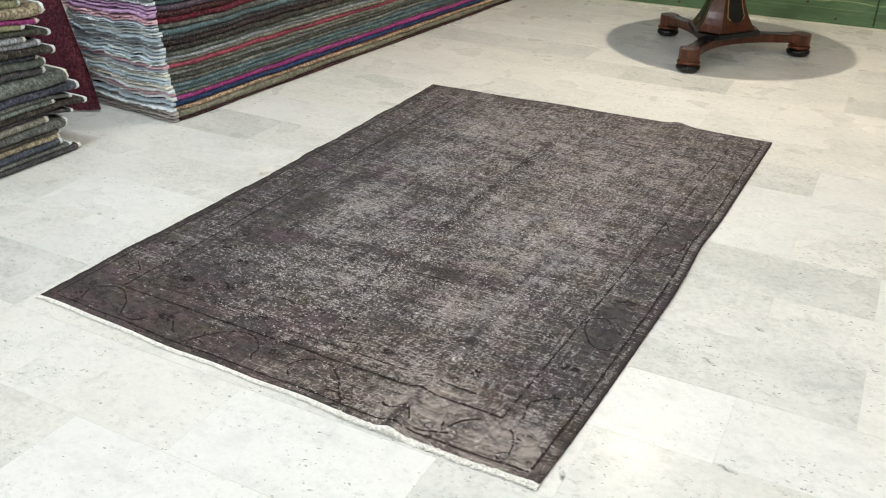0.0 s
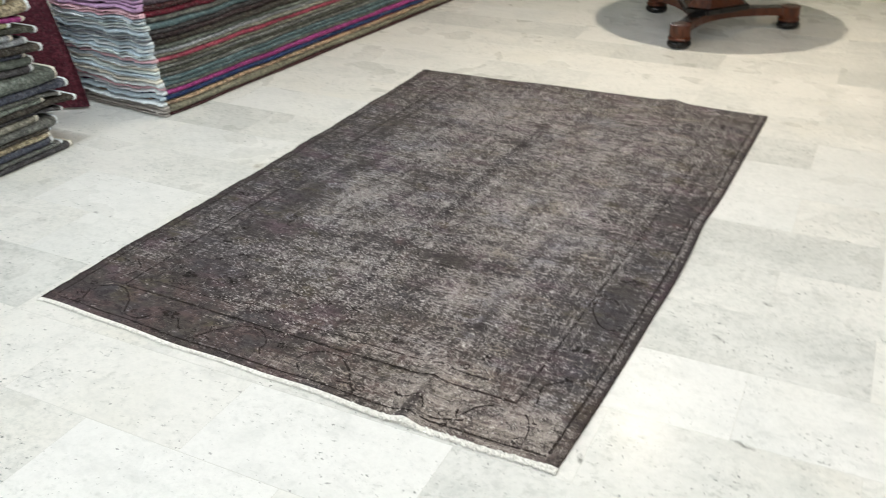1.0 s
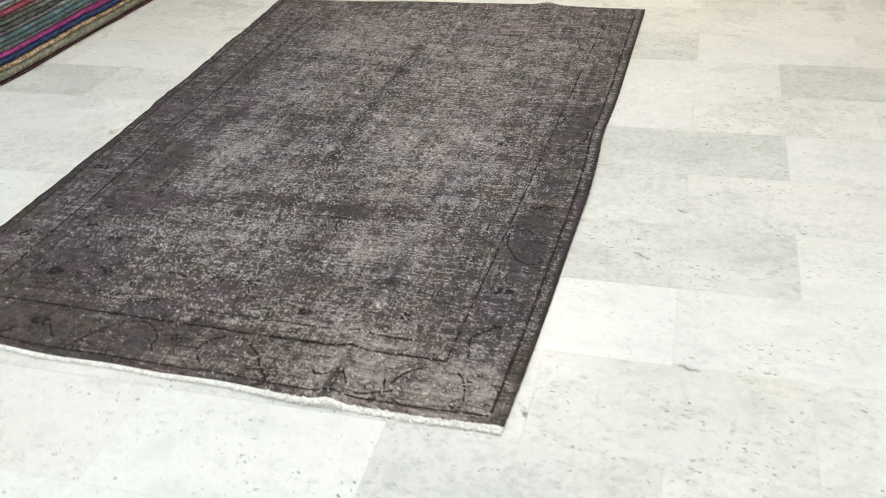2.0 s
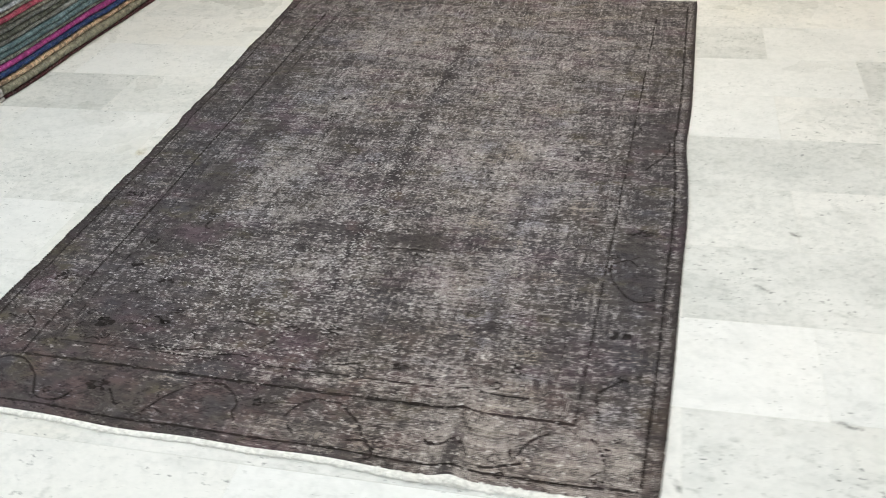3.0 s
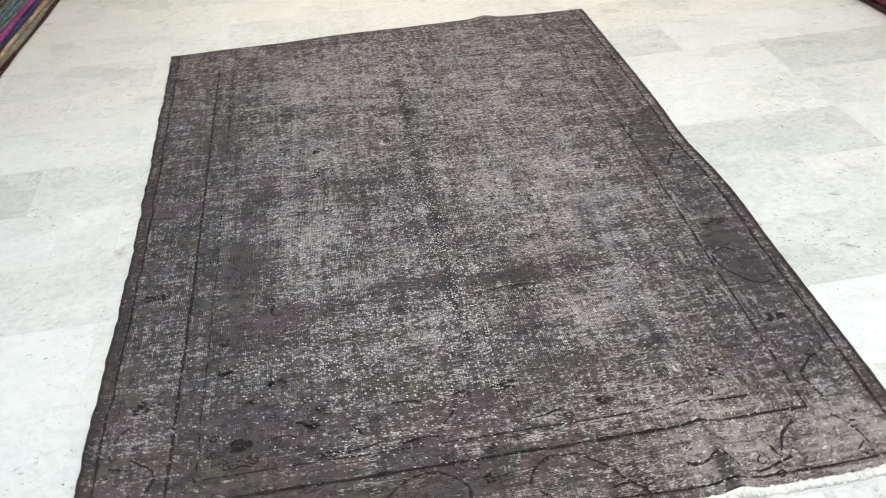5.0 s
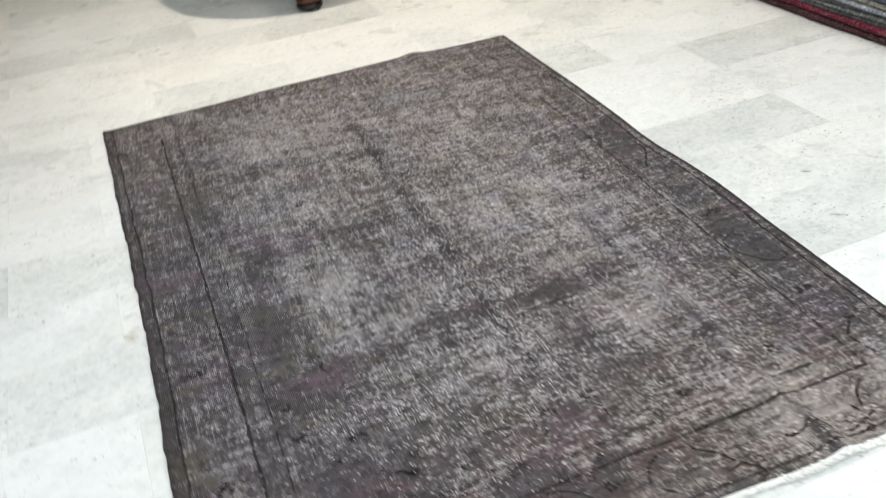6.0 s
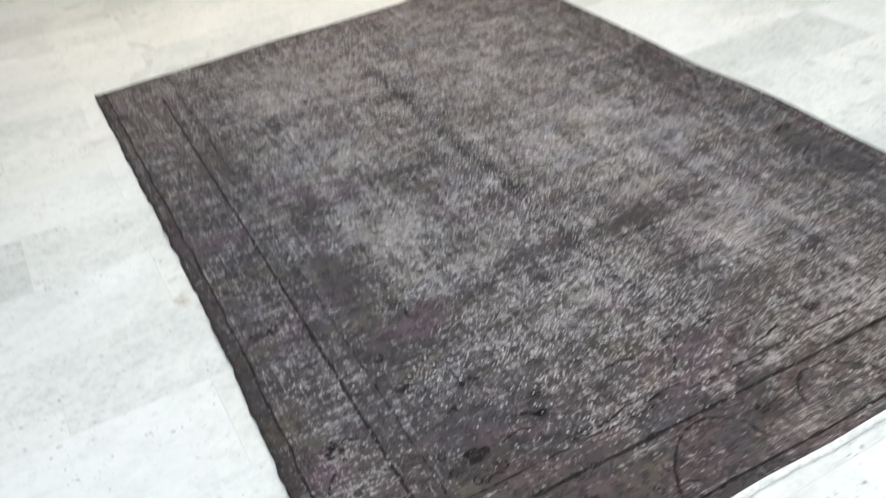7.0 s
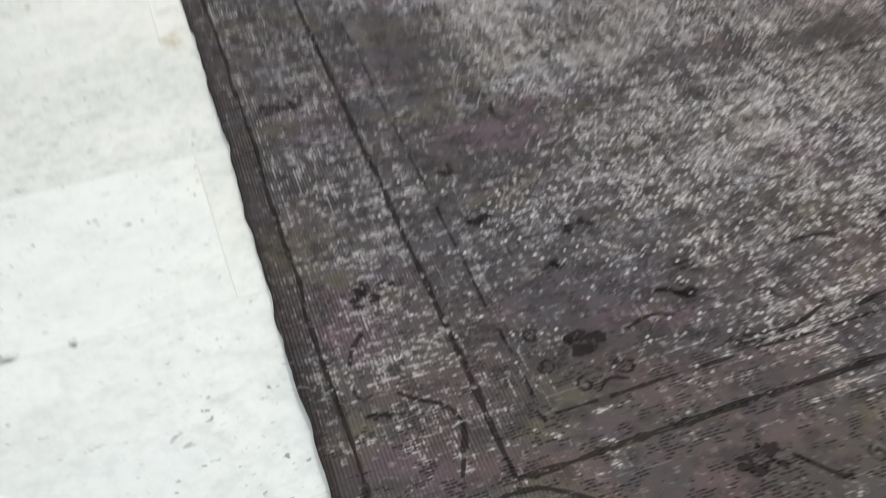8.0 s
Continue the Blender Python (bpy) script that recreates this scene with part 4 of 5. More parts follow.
def end_sheets(face, depth, side, y, out, low, high, seed):
    """One sheet's woolly edge at the open end of a folded carpet, bulging and wavering on its own."""
    verts, faces = [], []
    n, prof = 130, 6
    for k in range(n + 1):
        x = face - side * (0.002 + (depth - 0.01) * k / n)
        z0, z1 = low(y), high(y)
        h = z1 - z0
        sag = (0.020 * wob(x * 5.0, z0 * 3.0, 31.0) + 0.010 * wob(x * 14.0, z0 * 7.0, 12.0)) * min(1.0, z0 / 0.08) * min(1.0, k / 8)
        mid = z0 + h * 0.5 + sag + 0.34 * h * wob(x * 11, seed, 3) + 0.12 * h * wob(x * 45, seed, 5)
        half = h * (0.41 + 0.20 * wob(x * 7, seed * 2.0, 8) + 0.10 * wob(x * 75, seed, 8))
        reach = out * (0.82 + 0.10 * math.sin(seed * 7.7) + 0.28 * wob(x * 5, seed * 1.7, 1) + 0.22 * wob(x * 50, seed, 2) + 0.20 * wob(x * 110, seed, 6))
        for j in range(prof):
            a = -math.pi / 2 + math.pi * j / (prof - 1)
            verts.append((x, y + 0.006 - reach * math.cos(a) ** 0.7, max(0.001, mid + half * math.sin(a))))
    for k in range(n):
        for j in range(prof - 1):
            a = k * prof + j
            faces.append((a, a + prof, a + prof + 1, a + 1))
    faces.append(tuple(range(prof)))
    return grid_mesh("end_edge", verts, faces)


def end_cap(face, depth, side, y, low, high, seed):
    """The white fringe that wraps the end of a fold."""
    verts, prof = [], 14
    for k, (dy, grow) in enumerate(((-0.006, 0.0004), (0.000, 0.0016), (0.007, 0.0010), (0.013, -0.0045))):
        zb, zt = low(y), high(y)
        mid, half = (zb + zt) / 2, (zt - zb) / 2 + grow
        for j in range(prof):
            a = -math.pi / 2 + math.pi * j / (prof - 1)
            rough = 1 + 0.22 * wob(j * 1.9, k * 2.0, seed)
            verts.append((face - side * (half * 1.05 - (half * 1.05 + grow) * math.cos(a) * rough), y + dy * (1 + 0.9 * wob(j * 1.7, seed, 2)), mid + half * math.sin(a)))
        zin = mid
        verts.append((face - side * depth, y + dy, zin + half))
        verts.append((face - side * depth, y + dy, zin - half))
    m = prof + 2
    faces = [(k * m + j, k * m + (j + 1) % m, (k + 1) * m + (j + 1) % m, (k + 1) * m + j) for k in range(3) for j in range(m)]
    faces.append(tuple(range(3 * m, 4 * m)))
    if side < 0:
        faces = [f[::-1] for f in faces]
    return grid_mesh("fringe", verts, faces)


def stack(layers, face, depth, side, seed, group, amp=0.10, step=0.07, floor_z=0.0, at=pose(0, 0, 0)):
    """layers: (fabric, thickness, y0, y1, setback, words, end kind, end colours) from the floor up."""
    top = stack_top([l[1] for l in layers], seed, amp)
    for k, (cloth, _, y0, y1, back, words, kind, ends) in enumerate(layers):
        low, high = (lambda y, k=k: floor_z + top(k, y)), (lambda y, k=k: floor_z + top(k + 1, y))
        f = face - side * back
        over = y1 - layers[k - 1][3] if k else 0.0
        sag = min(0.024, max(0.0, (over - 0.02) * 0.25)) if kind == "cap" else 0.0
        body = part("folded_carpet", fold_body(f, depth - back, side, y0 + (0.035 if kind == "sheets" else 0.0), y1, low, high, seed + k * 1.31, step, sag, 0.035 if kind == "cap" else 0.0), FAB[cloth])
        body.matrix_world = at
        tagged(body, words, "carpet", group)
        if kind == "sheets":
            ends = [c for e in ends for c in ((e, "bluegrey") if e in ("white", "mint") and k % 3 == 0 else (e,))]
            for e, colour in enumerate(ends):
                lo = lambda y, e=e: low(y) + (high(y) - low(y)) * e / len(ends)
                hi = lambda y, e=e: low(y) + (high(y) - low(y)) * (e + 1) / len(ends)
                part("end_edge", end_sheets(f, depth - back, side, y0 + 0.030, 0.046, lo, hi, seed + k * 2.3 + e), PALE[colour], body, "pale woolly carpet ends")
        elif kind == "cap":
            part("fringe", end_cap(f - side * 0.010, depth - back - 0.010, side, y1 - 0.003, (lambda y: low(y) - sag), (lambda y: high(y) - sag), seed + k), PALE[ends[0]], body, "off-white cotton fringe")


rng = random.Random(11)
LONG = [
    ("maroon", 0.014, "dark maroon", "stone"), ("olive", 0.036, "faded olive", "stone stone"), ("peach", 0.022, "peach patterned", "white"), ("rust", 0.006, "rust red", "stone"),
    ("navy", 0.024, "navy blue", "bluegrey"), ("magenta", 0.024, "bright magenta", "white"), ("grey", 0.016, "ash grey", "rose"), ("teal", 0.022, "dusty teal", "white"),
    ("teal", 0.020, "grey teal", "cream"), ("grey", 0.018, "worn grey", "white"), ("darkolive", 0.018, "dark olive", "mint"), ("grey", 0.016, "faded grey", "cream"),
    ("beige", 0.018, "pale beige", "white"), ("pink", 0.022, "rose red", "rose"), ("beige", 0.018, "beige grey", "white"), ("silver", 0.014, "pale grey", "mint"),
    ("sage", 0.020, "sage grey", "white"), ("brown", 0.030, "brown patterned", "bluegrey white"), ("plum", 0.026, "dark plum", "smoke white"),
    ("charcoal", 0.024, "charcoal", "bluegrey"), ("teal", 0.026, "slate teal", "white mint"), ("grey", 0.030, "olive grey", "bluegrey white"),
    ("red", 0.030, "dark crimson", "rose rose"), ("maroon", 0.026, "maroon", "lilac"), ("purple", 0.026, "dull purple", "lilac lilac"),
    ("teal", 0.026, "blue grey", "white"), ("plum", 0.028, "dark aubergine", "smoke white"), ("grey", 0.030, "grey", "mint"), ("teal", 0.030, "slate", "white bluegrey"),
    ("red", 0.030, "wine red", "rose")]
stack([(c, t, 1.25 if c == "rust" else -0.01 + rng.uniform(0, 0.02), 2.75 if c == "rust" else 3.95 + rng.uniform(-0.06, 0.06), 0.004 + 0.0028 * i + rng.uniform(-0.006, 0.006),
        w + " folded carpet in a long tall stack", "plain" if c == "rust" else "sheets", e.split()) for i, (c, t, w, e) in enumerate(LONG)],
      0.0, 0.72, 1, 3.0, "long carpet stack", amp=0.16, step=0.06, at=pose(-0.842, 1.515, 0, 0, 0, -4.9))

SHORT = [  # fabric, thickness, reach of the fold, words, setback
    ("charcoal", 0.026, 0.045, "charcoal", 0.0), ("grey", 0.016, 0.002, "mottled grey", 0.005), ("slate", 0.032, -0.037, "dark slate", 0.010),
    ("sand", 0.024, -0.045, "sand patterned", 0.012), ("brown", 0.018, -0.030, "dark brown", 0.015), ("grey", 0.042, 0.005, "sage grey", 0.010),
    ("beige", 0.026, -0.090, "pale striped", 0.004), ("charcoal", 0.018, 0.054, "smoky green", 0.018), ("brown", 0.028, 0.130, "dark tweed", 0.010),
    ("sage", 0.020, -0.043, "sage green", 0.004), ("grey", 0.016, 0.058, "grey", 0.012), ("slate", 0.038, 0.100, "navy grey", 0.006),
    ("sage", 0.060, 0.050, "light sage", 0.002), ("charcoal", 0.036, -0.048, "near black", 0.018), ("sage", 0.034, -0.041, "grey sage", 0.012),
    ("slate", 0.020, -0.068, "slate", 0.016), ("brown", 0.034, 0.014, "brown tweed", 0.006), ("silver", 0.024, -0.046, "silver striped", 0.012),
    ("silver", 0.024, -0.120, "silver grey", 0.004), ("darkolive", 0.030, 0.012, "dark olive", 0.012), ("lime", 0.024, -0.113, "yellow green", 0.006),
    ("magenta", 0.022, -0.035, "magenta", 0.012), ("sand", 0.050, -0.002, "sand brown patterned", 0.006), ("lime", 0.036, -0.105, "pale lime", 0.012),
    ("grey", 0.032, -0.060, "faded grey", 0.010), ("beige", 0.034, -0.040, "beige", 0.012)]
stack([(c, t, -1.85 + rng.uniform(-0.1, 0.1), y, b, w + " folded carpet with white fringe in a loose stack", "cap", ["white" if i % 3 else "cream"]) for i, (c, t, y, w, b) in enumerate(SHORT)],
      0.0, 0.70, 1, 8.0, "loose carpet stack", amp=0.14, step=0.05, at=pose(-0.985, 1.015, 0, 0, 0, -1.5))

EAST = [
    ("maroon", 0.042, "dark maroon"), ("red", 0.030, "faded red"), ("charcoal", 0.016, "charcoal"), ("grey", 0.024, "grey sage"), ("charcoal", 0.014, "dark grey"),
    ("silver", 0.020, "silver grey"), ("beige", 0.026, "pale beige"), ("slate", 0.036, "dark slate"), ("charcoal", 0.018, "smoky"), ("sage", 0.028, "pale sage"), ("slate", 0.026, "slate blue"),
    ("silver", 0.034, "pale grey"), ("teal", 0.030, "dusty teal"), ("darkolive", 0.034, "dark olive"), ("teal", 0.032, "grey teal"), ("plum", 0.034, "plum"),
    ("grey", 0.034, "grey"), ("slate", 0.034, "slate blue")]
stack([(c, 0.94 * t, 0.9 + rng.uniform(-0.03, 0.03), 5.0 + rng.uniform(-0.05, 0.05), 0.002 * i + rng.uniform(-0.005, 0.005),
        w + " folded carpet in a low stack", "plain", []) for i, (c, t, w) in enumerate(EAST)],
      0.0, 0.75, -1, 15.0, "low carpet stack", amp=0.10, step=0.08, at=pose(3.02, 0.0, 0, 0, 0, 1.7))


def build_draped():
    """A red carpet that hangs down between two stacks and spreads on the floor at its foot."""
    nu, nv = 26, 40
    verts = []
    for layer in (0.0, 0.012):
        for j in range(nv):
            f = j / (nv - 1)
            z = 1.35 * (1 - f) + 0.012 * f
            back = 0.42 * (1 - f) ** 1.4
            for i in range(nu):
                g = i / (nu - 1)
                x = -1.83 + 0.48 * g + 0.05 * f * g - back * 0.75
                y = 1.065 + 0.42 * g - 0.10 * (1 - f) + 0.015 * math.sin(g * 9 + f * 2) * f + 0.01 * wob(g * 4, f * 5, 2)
                verts.append((x - layer * 0.5, y + layer * 0.85, z))
    n = nu * nv
    faces = [(j * nu + i, j * nu + i + 1, (j + 1) * nu + i + 1, (j + 1) * nu + i) for j in range(nv - 1) for i in range(nu - 1)]
    faces += [tuple(n + k for k in q[::-1]) for q in faces]
    rim = [*range(nu), *[j * nu + nu - 1 for j in range(1, nv)], *[(nv - 1) * nu + i for i in range(nu - 2, -1, -1)], *[j * nu for j in range(nv - 2, 0, -1)]]
    faces += [(rim[k], rim[(k + 1) % len(rim)], n + rim[(k + 1) % len(rim)], n + rim[k]) for k in range(len(rim))]
    ob = part("hanging_carpet", grid_mesh("hanging_carpet", verts, faces), fab("crimson_wool", "562a34 62323c 3a1e26", lint_most=0.10))
    tagged(ob, "faded crimson carpet hanging between two carpet stacks", "carpet")


build_draped()

# ---- green panelled platform with carpets on it ----
PLAT_Y, PLAT_H = 5.345, 0.252


def build_platform():
    base = empty("platform", 0.755, PLAT_Y, 0)
    tagged(base, "low green-painted wooden platform with carved boards", "platform")
    part("body", add_box(bmesh.new(), -2.57, 3.01, 0.03, 1.6, 0.0, PLAT_H - 0.03), GREEN_DARK, base)
    part("top_board", add_box(bmesh.new(), -2.61, 3.05, -0.012, 1.62, PLAT_H - 0.03, PLAT_H, 0.004), GREEN, base)
    seams = [-2.61, -1.99, -0.90, 0.13, 1.27, 2.35, 3.05]
    for a, b in zip(seams, seams[1:]):
        part("panel", add_box(bmesh.new(), a + 0.003, b - 0.003, 0.004, 0.029, 0.018, PLAT_H - 0.032, 0.004), GREEN, base)
        bm = bmesh.new()
        n = 60
        for k in range(n + 1):
            x = a + 0.012 + (b - a - 0.024) * k / n
            z = 0.164 + 0.016 * abs(math.sin((x - a) / (b - a) * math.pi * 3))
            ring = [bm.verts.new((x, 0.0045, z - 0.004)), bm.verts.new((x, 0.0010, z)), bm.verts.new((x, 0.0045, z + 0.004))]
            if k:
                for j in range(2):
                    bm.faces.new((last[j], ring[j], ring[j + 1], last[j + 1]))
            last = ring
        part("carved_line", bm, GREEN_PALE, base, "pale carved scalloped moulding", smooth=True)
        part("groove_line", add_box(bmesh.new(), a + 0.012, b - 0.012, 0.0022, 0.0046, 0.120, 0.1225), GREEN_PALE, base, "pale crack along the board")
        for f in (0.22, 0.40, 0.60, 0.78):
            kx = a + (b - a) * f
            part("knot", lathe([(0.0105, -0.004), (0.010, 0.0), (0.006, 0.002)], 10), KNOT, base, "dark knot in the board").matrix_local = pose(kx, 0.0035, 0.152 if f in (0.40, 0.60) else 0.053, 90)
    # pale colour here paints in a reflection along the platform's foot
    part("plinth", add_box(bmesh.new(), -2.61, 3.05, -0.004, 0.02, 0.0, 0.016, 0.002), FOOT_GLEAM, base, "pale foot strip painted for the reflection at the floor")


build_platform()
stack([(c, 0.9 * t, 5.405, 6.7, 0.0, w + " folded carpet lying on the green platform", "plain", []) for c, t, w in
       (("navy", 0.022, "navy"), ("maroon", 0.030, "maroon"), ("sand", 0.028, "sand"), ("red", 0.028, "red"))],
      0.42, 1.5, 1, 21.0, "platform carpets", amp=0.05, step=0.2, floor_z=PLAT_H)


# ---- pedestal table ----
TABLE = (1.198, 4.200)
FEET = [math.atan2(y - TABLE[1], x - TABLE[0]) for x, y in ((1.131, 3.695), (1.661, 4.405), (0.808, 4.50))]


def prism(rings, n):
    """Loft closed rings of n points, capped at both ends."""
    bm = bmesh.new()
    rows = [[bm.verts.new(p) for p in ring] for ring in rings]
    for a, b in zip(rows, rows[1:]):
        for i in range(n):
            bm.faces.new((a[i], a[(i + 1) % n], b[(i + 1) % n], b[i]))
    bm.faces.new(rows[0][::-1])
    bm.faces.new(rows[-1])
    return bm


def base_outline(reach, waist, half, n=9):
    """A three-armed outline with hollow sides."""
    out = []
    for k in range(3):
        a, b = FEET[k], FEET[(k + 1) % 3]
        if b < a:
            b += 2 * math.pi
        ca, cb = (math.cos(a), math.sin(a)), (math.cos(b), math.sin(b))
        p0 = (reach * ca[0] - half * ca[1], reach * ca[1] + half * ca[0])
        p1 = (reach * cb[0] + half * cb[1], reach * cb[1] - half * cb[0])
        m = (a + b) / 2
        ctrl = (waist * math.cos(m), waist * math.sin(m))
        for j in range(n):
            t = j / (n - 1)
            out.append(tuple((1 - t) ** 2 * p0[i] + 2 * t * (1 - t) * ctrl[i] + t ** 2 * p1[i] for i in (0, 1)))
    return out


def tri(r_arm, r_side):
    """Six-sided section: narrow faces towards the arms, wide faces between them."""
    out = []
    for k in range(3):
        a = FEET[k]
        for s in (-1, 1):
            out.append((r_arm * math.cos(a) - s * r_side * math.sin(a), r_arm * math.sin(a) + s * r_side * math.cos(a)))
    return out


def build_table():
    t = empty("pedestal_table", *TABLE)
    tagged(t, "round mahogany pedestal table on a three-footed ebonised base", "table")
    outline = base_outline(0.489, -0.018, 0.047)
    bm = prism([[(x, y, z) for x, y in outline] for z in (0.0864, 0.0909, 0.1287, 0.1332)], len(outline))
    part("base", bm, MAHOGANY, t, "hollow-sided mahogany base with three arms")
    top = base_outline(0.442, -0.018, 0.041)
    part("deck", prism([[(x, y, z) for x, y in top] for z in (0.1332, 0.1354)], len(top)), EBONY, t, "black upper face of the base")
    for a in FEET:
        fx, fy = 0.502 * math.cos(a), 0.502 * math.sin(a)
        foot = part("foot", lathe([(0.036, 0.), (0.0558, 0.0027), (0.0702, 0.0162), (0.072, 0.0306), (0.0612, 0.045), (0.0522, 0.0468)], 36, fx, fy), EBONY, t, "black bun foot", True)
        part("collar", lathe([(0.0522, 0.0468), (0.0666, 0.0495), (0.0702, 0.0567), (0.0639, 0.0648), (0.0603, 0.0693)], 36, fx, fy), MAHOGANY, foot, smooth=True)
        part("drum", lathe([(0.0585, 0.0693), (0.0621, 0.072), (0.0621, 0.1332), (0.0594, 0.1377), (0.027, 0.1395)], 36, fx, fy), MAHOGANY, foot)
    part("plinth", prism([[(x, y, z) for x, y in tri(r, s)] for r, s, z in ((0.2205, 0.0675, 0.1332), (0.225, 0.0702, 0.1368), (0.225, 0.0702, 0.162), (0.2124, 0.0666, 0.1683))], 6), EBONY, t, "black stepped plinth")
    rows = []
    for k in range(15):
        f = k / 14
        r = 0.077 + 0.117 * (1 - f) ** 3.2
        rows.append([(x, y, 0.168 + 0.529 * f) for x, y in tri(r, 0.36 * r)])
    part("pedestal", prism(rows, 6), MAHOGANY, t, "waisted three-sided mahogany pedestal")
    # black inlaid panels edged with light stringing on the wide faces
    for k in range(3):
        a, b = FEET[k], FEET[(k + 1) % 3]
        if b < a:
            b += 2 * math.pi
        m = (a + b) / 2
        nx, ny = math.cos(m), math.sin(m)
        for name, grow, lift, mat, words in (("stringing", 0.008, 0.0015, BOXWOOD, "pale inlaid line"), ("inlay", 0.0, 0.0030, EBONY, "black inlaid panel")):
            bm = bmesh.new()
            last = None
            n = 12
            for j in range(n + 1):
                f = 0.095 + 0.80 * j / n
                r = 0.077 + 0.117 * (1 - f) ** 3.2
                pts = tri(r, 0.36 * r)
                p, q = Vector(pts[2 * k + 1]), Vector(pts[(2 * k + 2) % 6])
                mid = (p + q) / 2
                w = min((q - p).length * 0.32, 0.055) * (0.45 if j == 0 else 1.12 if j == 1 else 1.0) + grow
                z = 0.168 + 0.529 * f + (-grow if j == 0 else grow if j == n else 0)
                row = [bm.verts.new((mid.x - ny * s * w + nx * lift, mid.y + nx * s * w + ny * lift, z)) for s in (-1, 1)]
                if last:
                    bm.faces.new((last[0], last[1], row[1], row[0]))
                last = row
            part(name, bm, mat, t, words)
    part("top", lathe([(0.18, 0.692), (0.54, 0.700), (0.566, 0.712), (0.584, 0.722), (0.588, 0.738), (0.577, 0.750), (0.45, 0.752), (0.0005, 0.752)], 64), MAHOGANY, t, "round polished mahogany top", True)


build_table()

# ---- marble tiles ----
TILE_L, TILE_W, JOINT_X, ROW_Y = 0.61, 0.305, 2.034, 0.288
GREY_TILES = {(-2, -1), (-1, -1), (1, -1), (3, -1), (5, 0), (6, -1), (10, -2), (10, 0), (12, 0), (9, 0), (11, -4), (11, -5), (-1, -5), (4, -5)}
WHITE_TILES = {(0, -1), (0, 0), (4, -1), (5, -1), (1, 0), (3, 0), (-2, -2), (-3, -3), (0, -4), (1, -5), (3, -5), (5, -4), (6, 0), (5, -5), (1, -4), (12, -4)}


def tile_mesh(length):
    g, b = 0.0008, 0.0005
    h, w = length / 2 - g, TILE_W / 2 - g
    bm = bmesh.new()
    low = [bm.verts.new((sx * h, sy * w, -0.010)) for sx, sy in ((-1, -1), (1, -1), (1, 1), (-1, 1))]
    mid = [bm.verts.new((sx * h, sy * w, -b)) for sx, sy in ((-1, -1), (1, -1), (1, 1), (-1, 1))]
    top = [bm.verts.new((sx * (h - b), sy * (w - b), 0.0)) for sx, sy in ((-1, -1), (1, -1), (1, 1), (-1, 1))]
    for a, c in ((low, mid), (mid, top)):
        for i in range(4):
            bm.faces.new((a[i], a[(i + 1) % 4], c[(i + 1) % 4], c[i]))
    bm.faces.new(top)
    return bm_mesh("tile", bm)




def stain_paint(name, colour):
    """A thin film that fades out towards its rim."""
    m = Nodes(name, 0.5, specular=0.2)
    blot = m.noise(m.coords(), 55, 4, 0.6)
    m.put(m.bsdf.inputs["Alpha"], m.math("MULTIPLY", m.attribute("film"), m.ramp(blot, 0.32, 0.62)))
    return m.done(m.mix(blot, colour, tuple(0.8 * c for c in colour)))


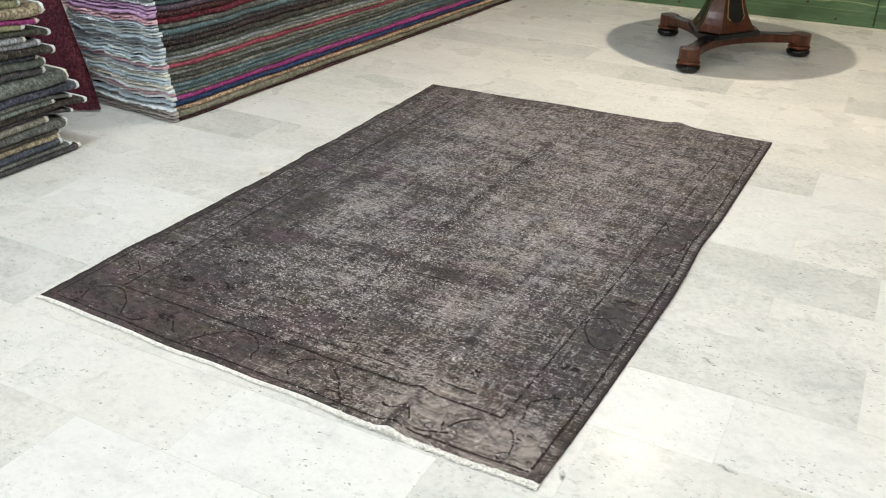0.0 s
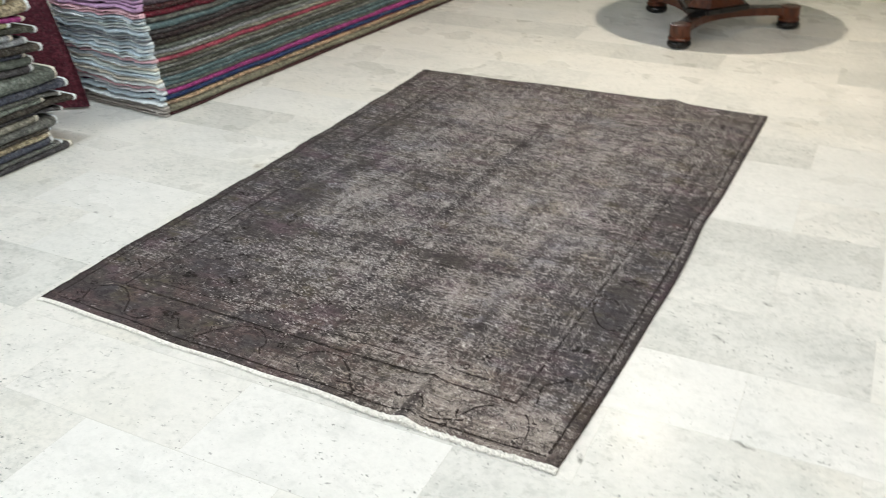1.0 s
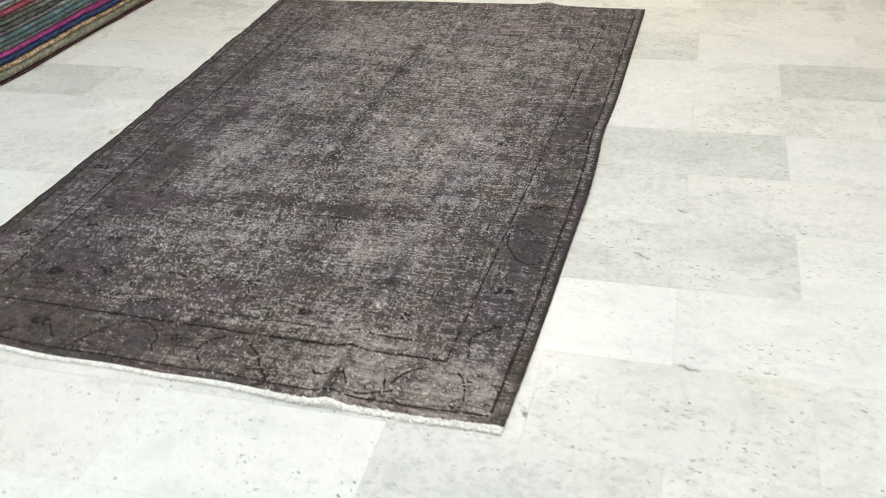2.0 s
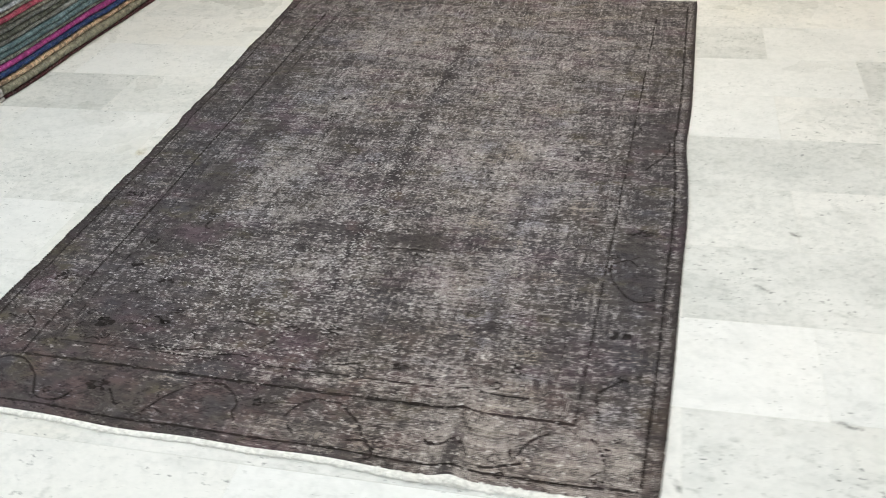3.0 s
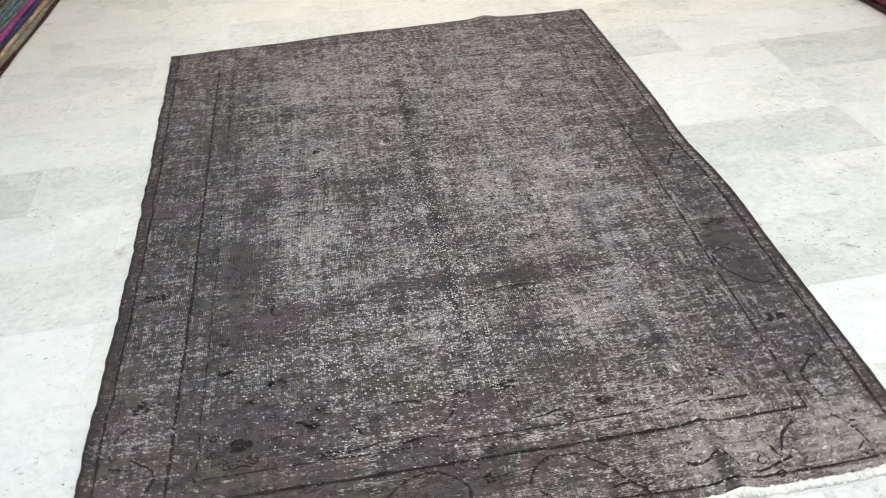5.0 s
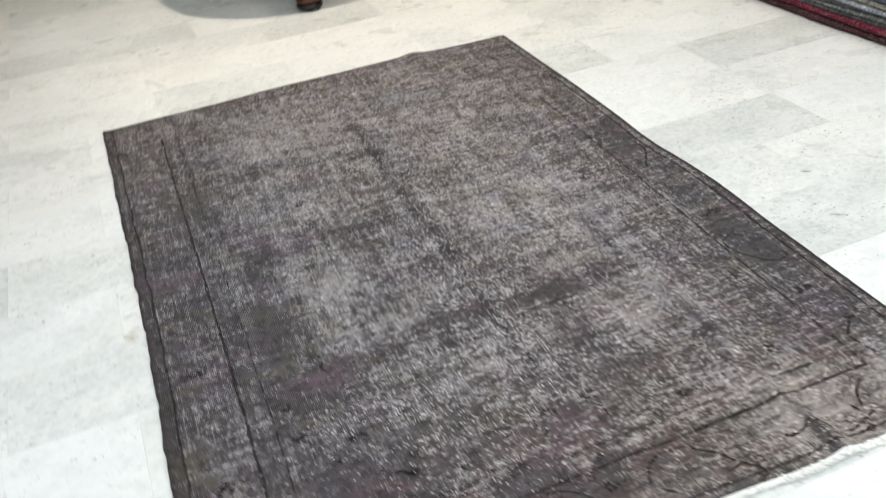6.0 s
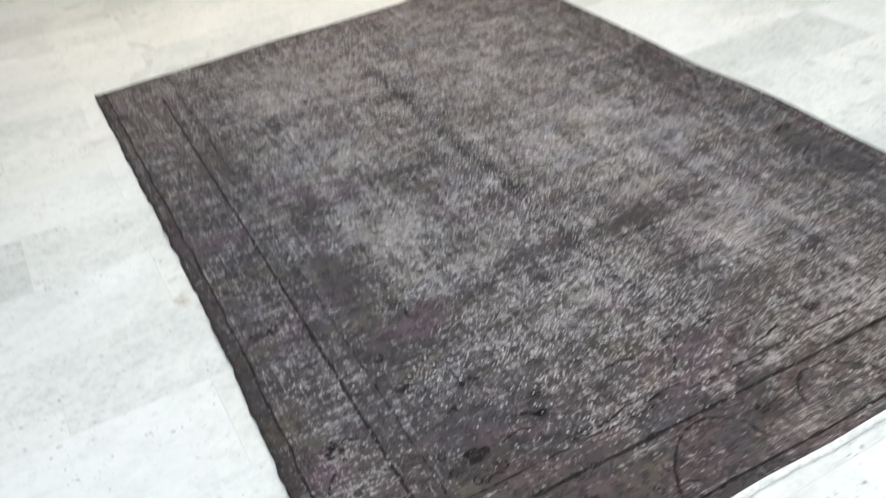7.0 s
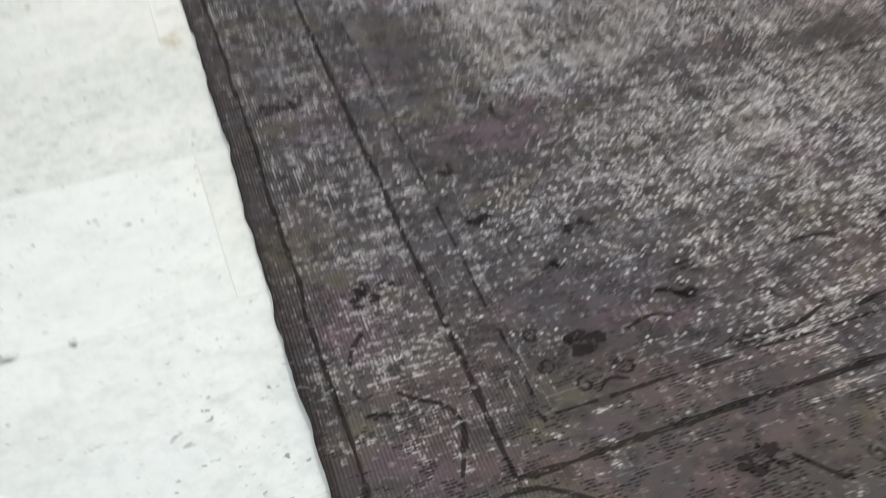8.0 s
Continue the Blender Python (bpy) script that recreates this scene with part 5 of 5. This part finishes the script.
def floor_stain(x, y, rx, ry, turn, most, material, label):
    """An uneven blot on the marble."""
    n, rings = 20, 4
    verts, film = [(0.0, 0.0, 0.0)], [most]
    for j in range(1, rings + 1):
        for i in range(n):
            a = 2 * math.pi * i / n
            q = j / rings * (1 + 0.35 * wob(math.cos(a) * 1.5 + x * 7, math.sin(a) * 1.5, y * 5))
            verts.append((rx * q * math.cos(a), ry * q * math.sin(a), 0.0))
            film.append(most * (1 - (j / rings) ** 2))
    faces = [(0, 1 + i, 1 + (i + 1) % n) for i in range(n)]
    faces += [(1 + j * n + i, 1 + (j + 1) * n + i, 1 + (j + 1) * n + (i + 1) % n, 1 + j * n + (i + 1) % n) for j in range(rings - 1) for i in range(n)]
    me = grid_mesh("stain", verts, faces)
    me.attributes.new("film", "FLOAT", "POINT").data.foreach_set("value", film)
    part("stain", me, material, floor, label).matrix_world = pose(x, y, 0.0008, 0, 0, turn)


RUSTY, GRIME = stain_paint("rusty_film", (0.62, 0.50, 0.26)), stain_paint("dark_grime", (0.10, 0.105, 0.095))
floor_stain(-0.082, 1.220, 0.022, 0.036, 0, 0.42, RUSTY, "small yellow stain on the marble")
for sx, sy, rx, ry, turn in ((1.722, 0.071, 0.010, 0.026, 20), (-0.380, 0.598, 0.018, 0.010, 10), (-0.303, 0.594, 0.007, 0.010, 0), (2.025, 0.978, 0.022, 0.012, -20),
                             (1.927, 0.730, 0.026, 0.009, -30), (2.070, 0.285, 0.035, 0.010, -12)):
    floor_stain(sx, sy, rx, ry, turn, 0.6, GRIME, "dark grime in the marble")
MESHES = {}
for tone, stone in (("white", TILE_WHITE), ("pale", TILE_PALE), ("grey", TILE_GREY)):
    MESHES[tone] = tile_mesh(TILE_L)
    MESHES[tone].materials.append(stone)
rest_v, rest_f = [], []
rng = random.Random(23)
for k in range(-15, 46):
    y = ROW_Y + (k + 0.5) * TILE_W
    for i in range(-8, 6):
        x = JOINT_X + (i + 0.5) * TILE_L + (0.305 if k % 2 else 0.0)
        if x - TILE_L / 2 < X0 or x + TILE_L / 2 > X1 or y - TILE_W / 2 < Y0 or y + TILE_W / 2 > Y1:
            continue
        tone = "grey" if (k, i) in GREY_TILES else "white" if (k, i) in WHITE_TILES else "pale"
        if -1.4 < x < 3.3 and -1.0 < y < 6.4:
            tile = part("tile", MESHES[tone], None, floor)
            tile.matrix_world = pose(x, y, 0.0, rng.uniform(-0.02, 0.02), rng.uniform(-0.012, 0.012), rng.choice((0, 180)))
        else:
            n = len(rest_v)
            h, w = TILE_L / 2 - 0.0006, TILE_W / 2 - 0.0006
            rest_v += [(x - h, y - w, 0), (x + h, y - w, 0), (x + h, y + w, 0), (x - h, y + w, 0)]
            rest_f.append((n, n + 1, n + 2, n + 3))
rest = part("outer_tiles", grid_mesh("outer_tiles", rest_v, rest_f, False), TILE_PALE, floor)
tagged(rest, "white marble tiles further off", kind="stuff")
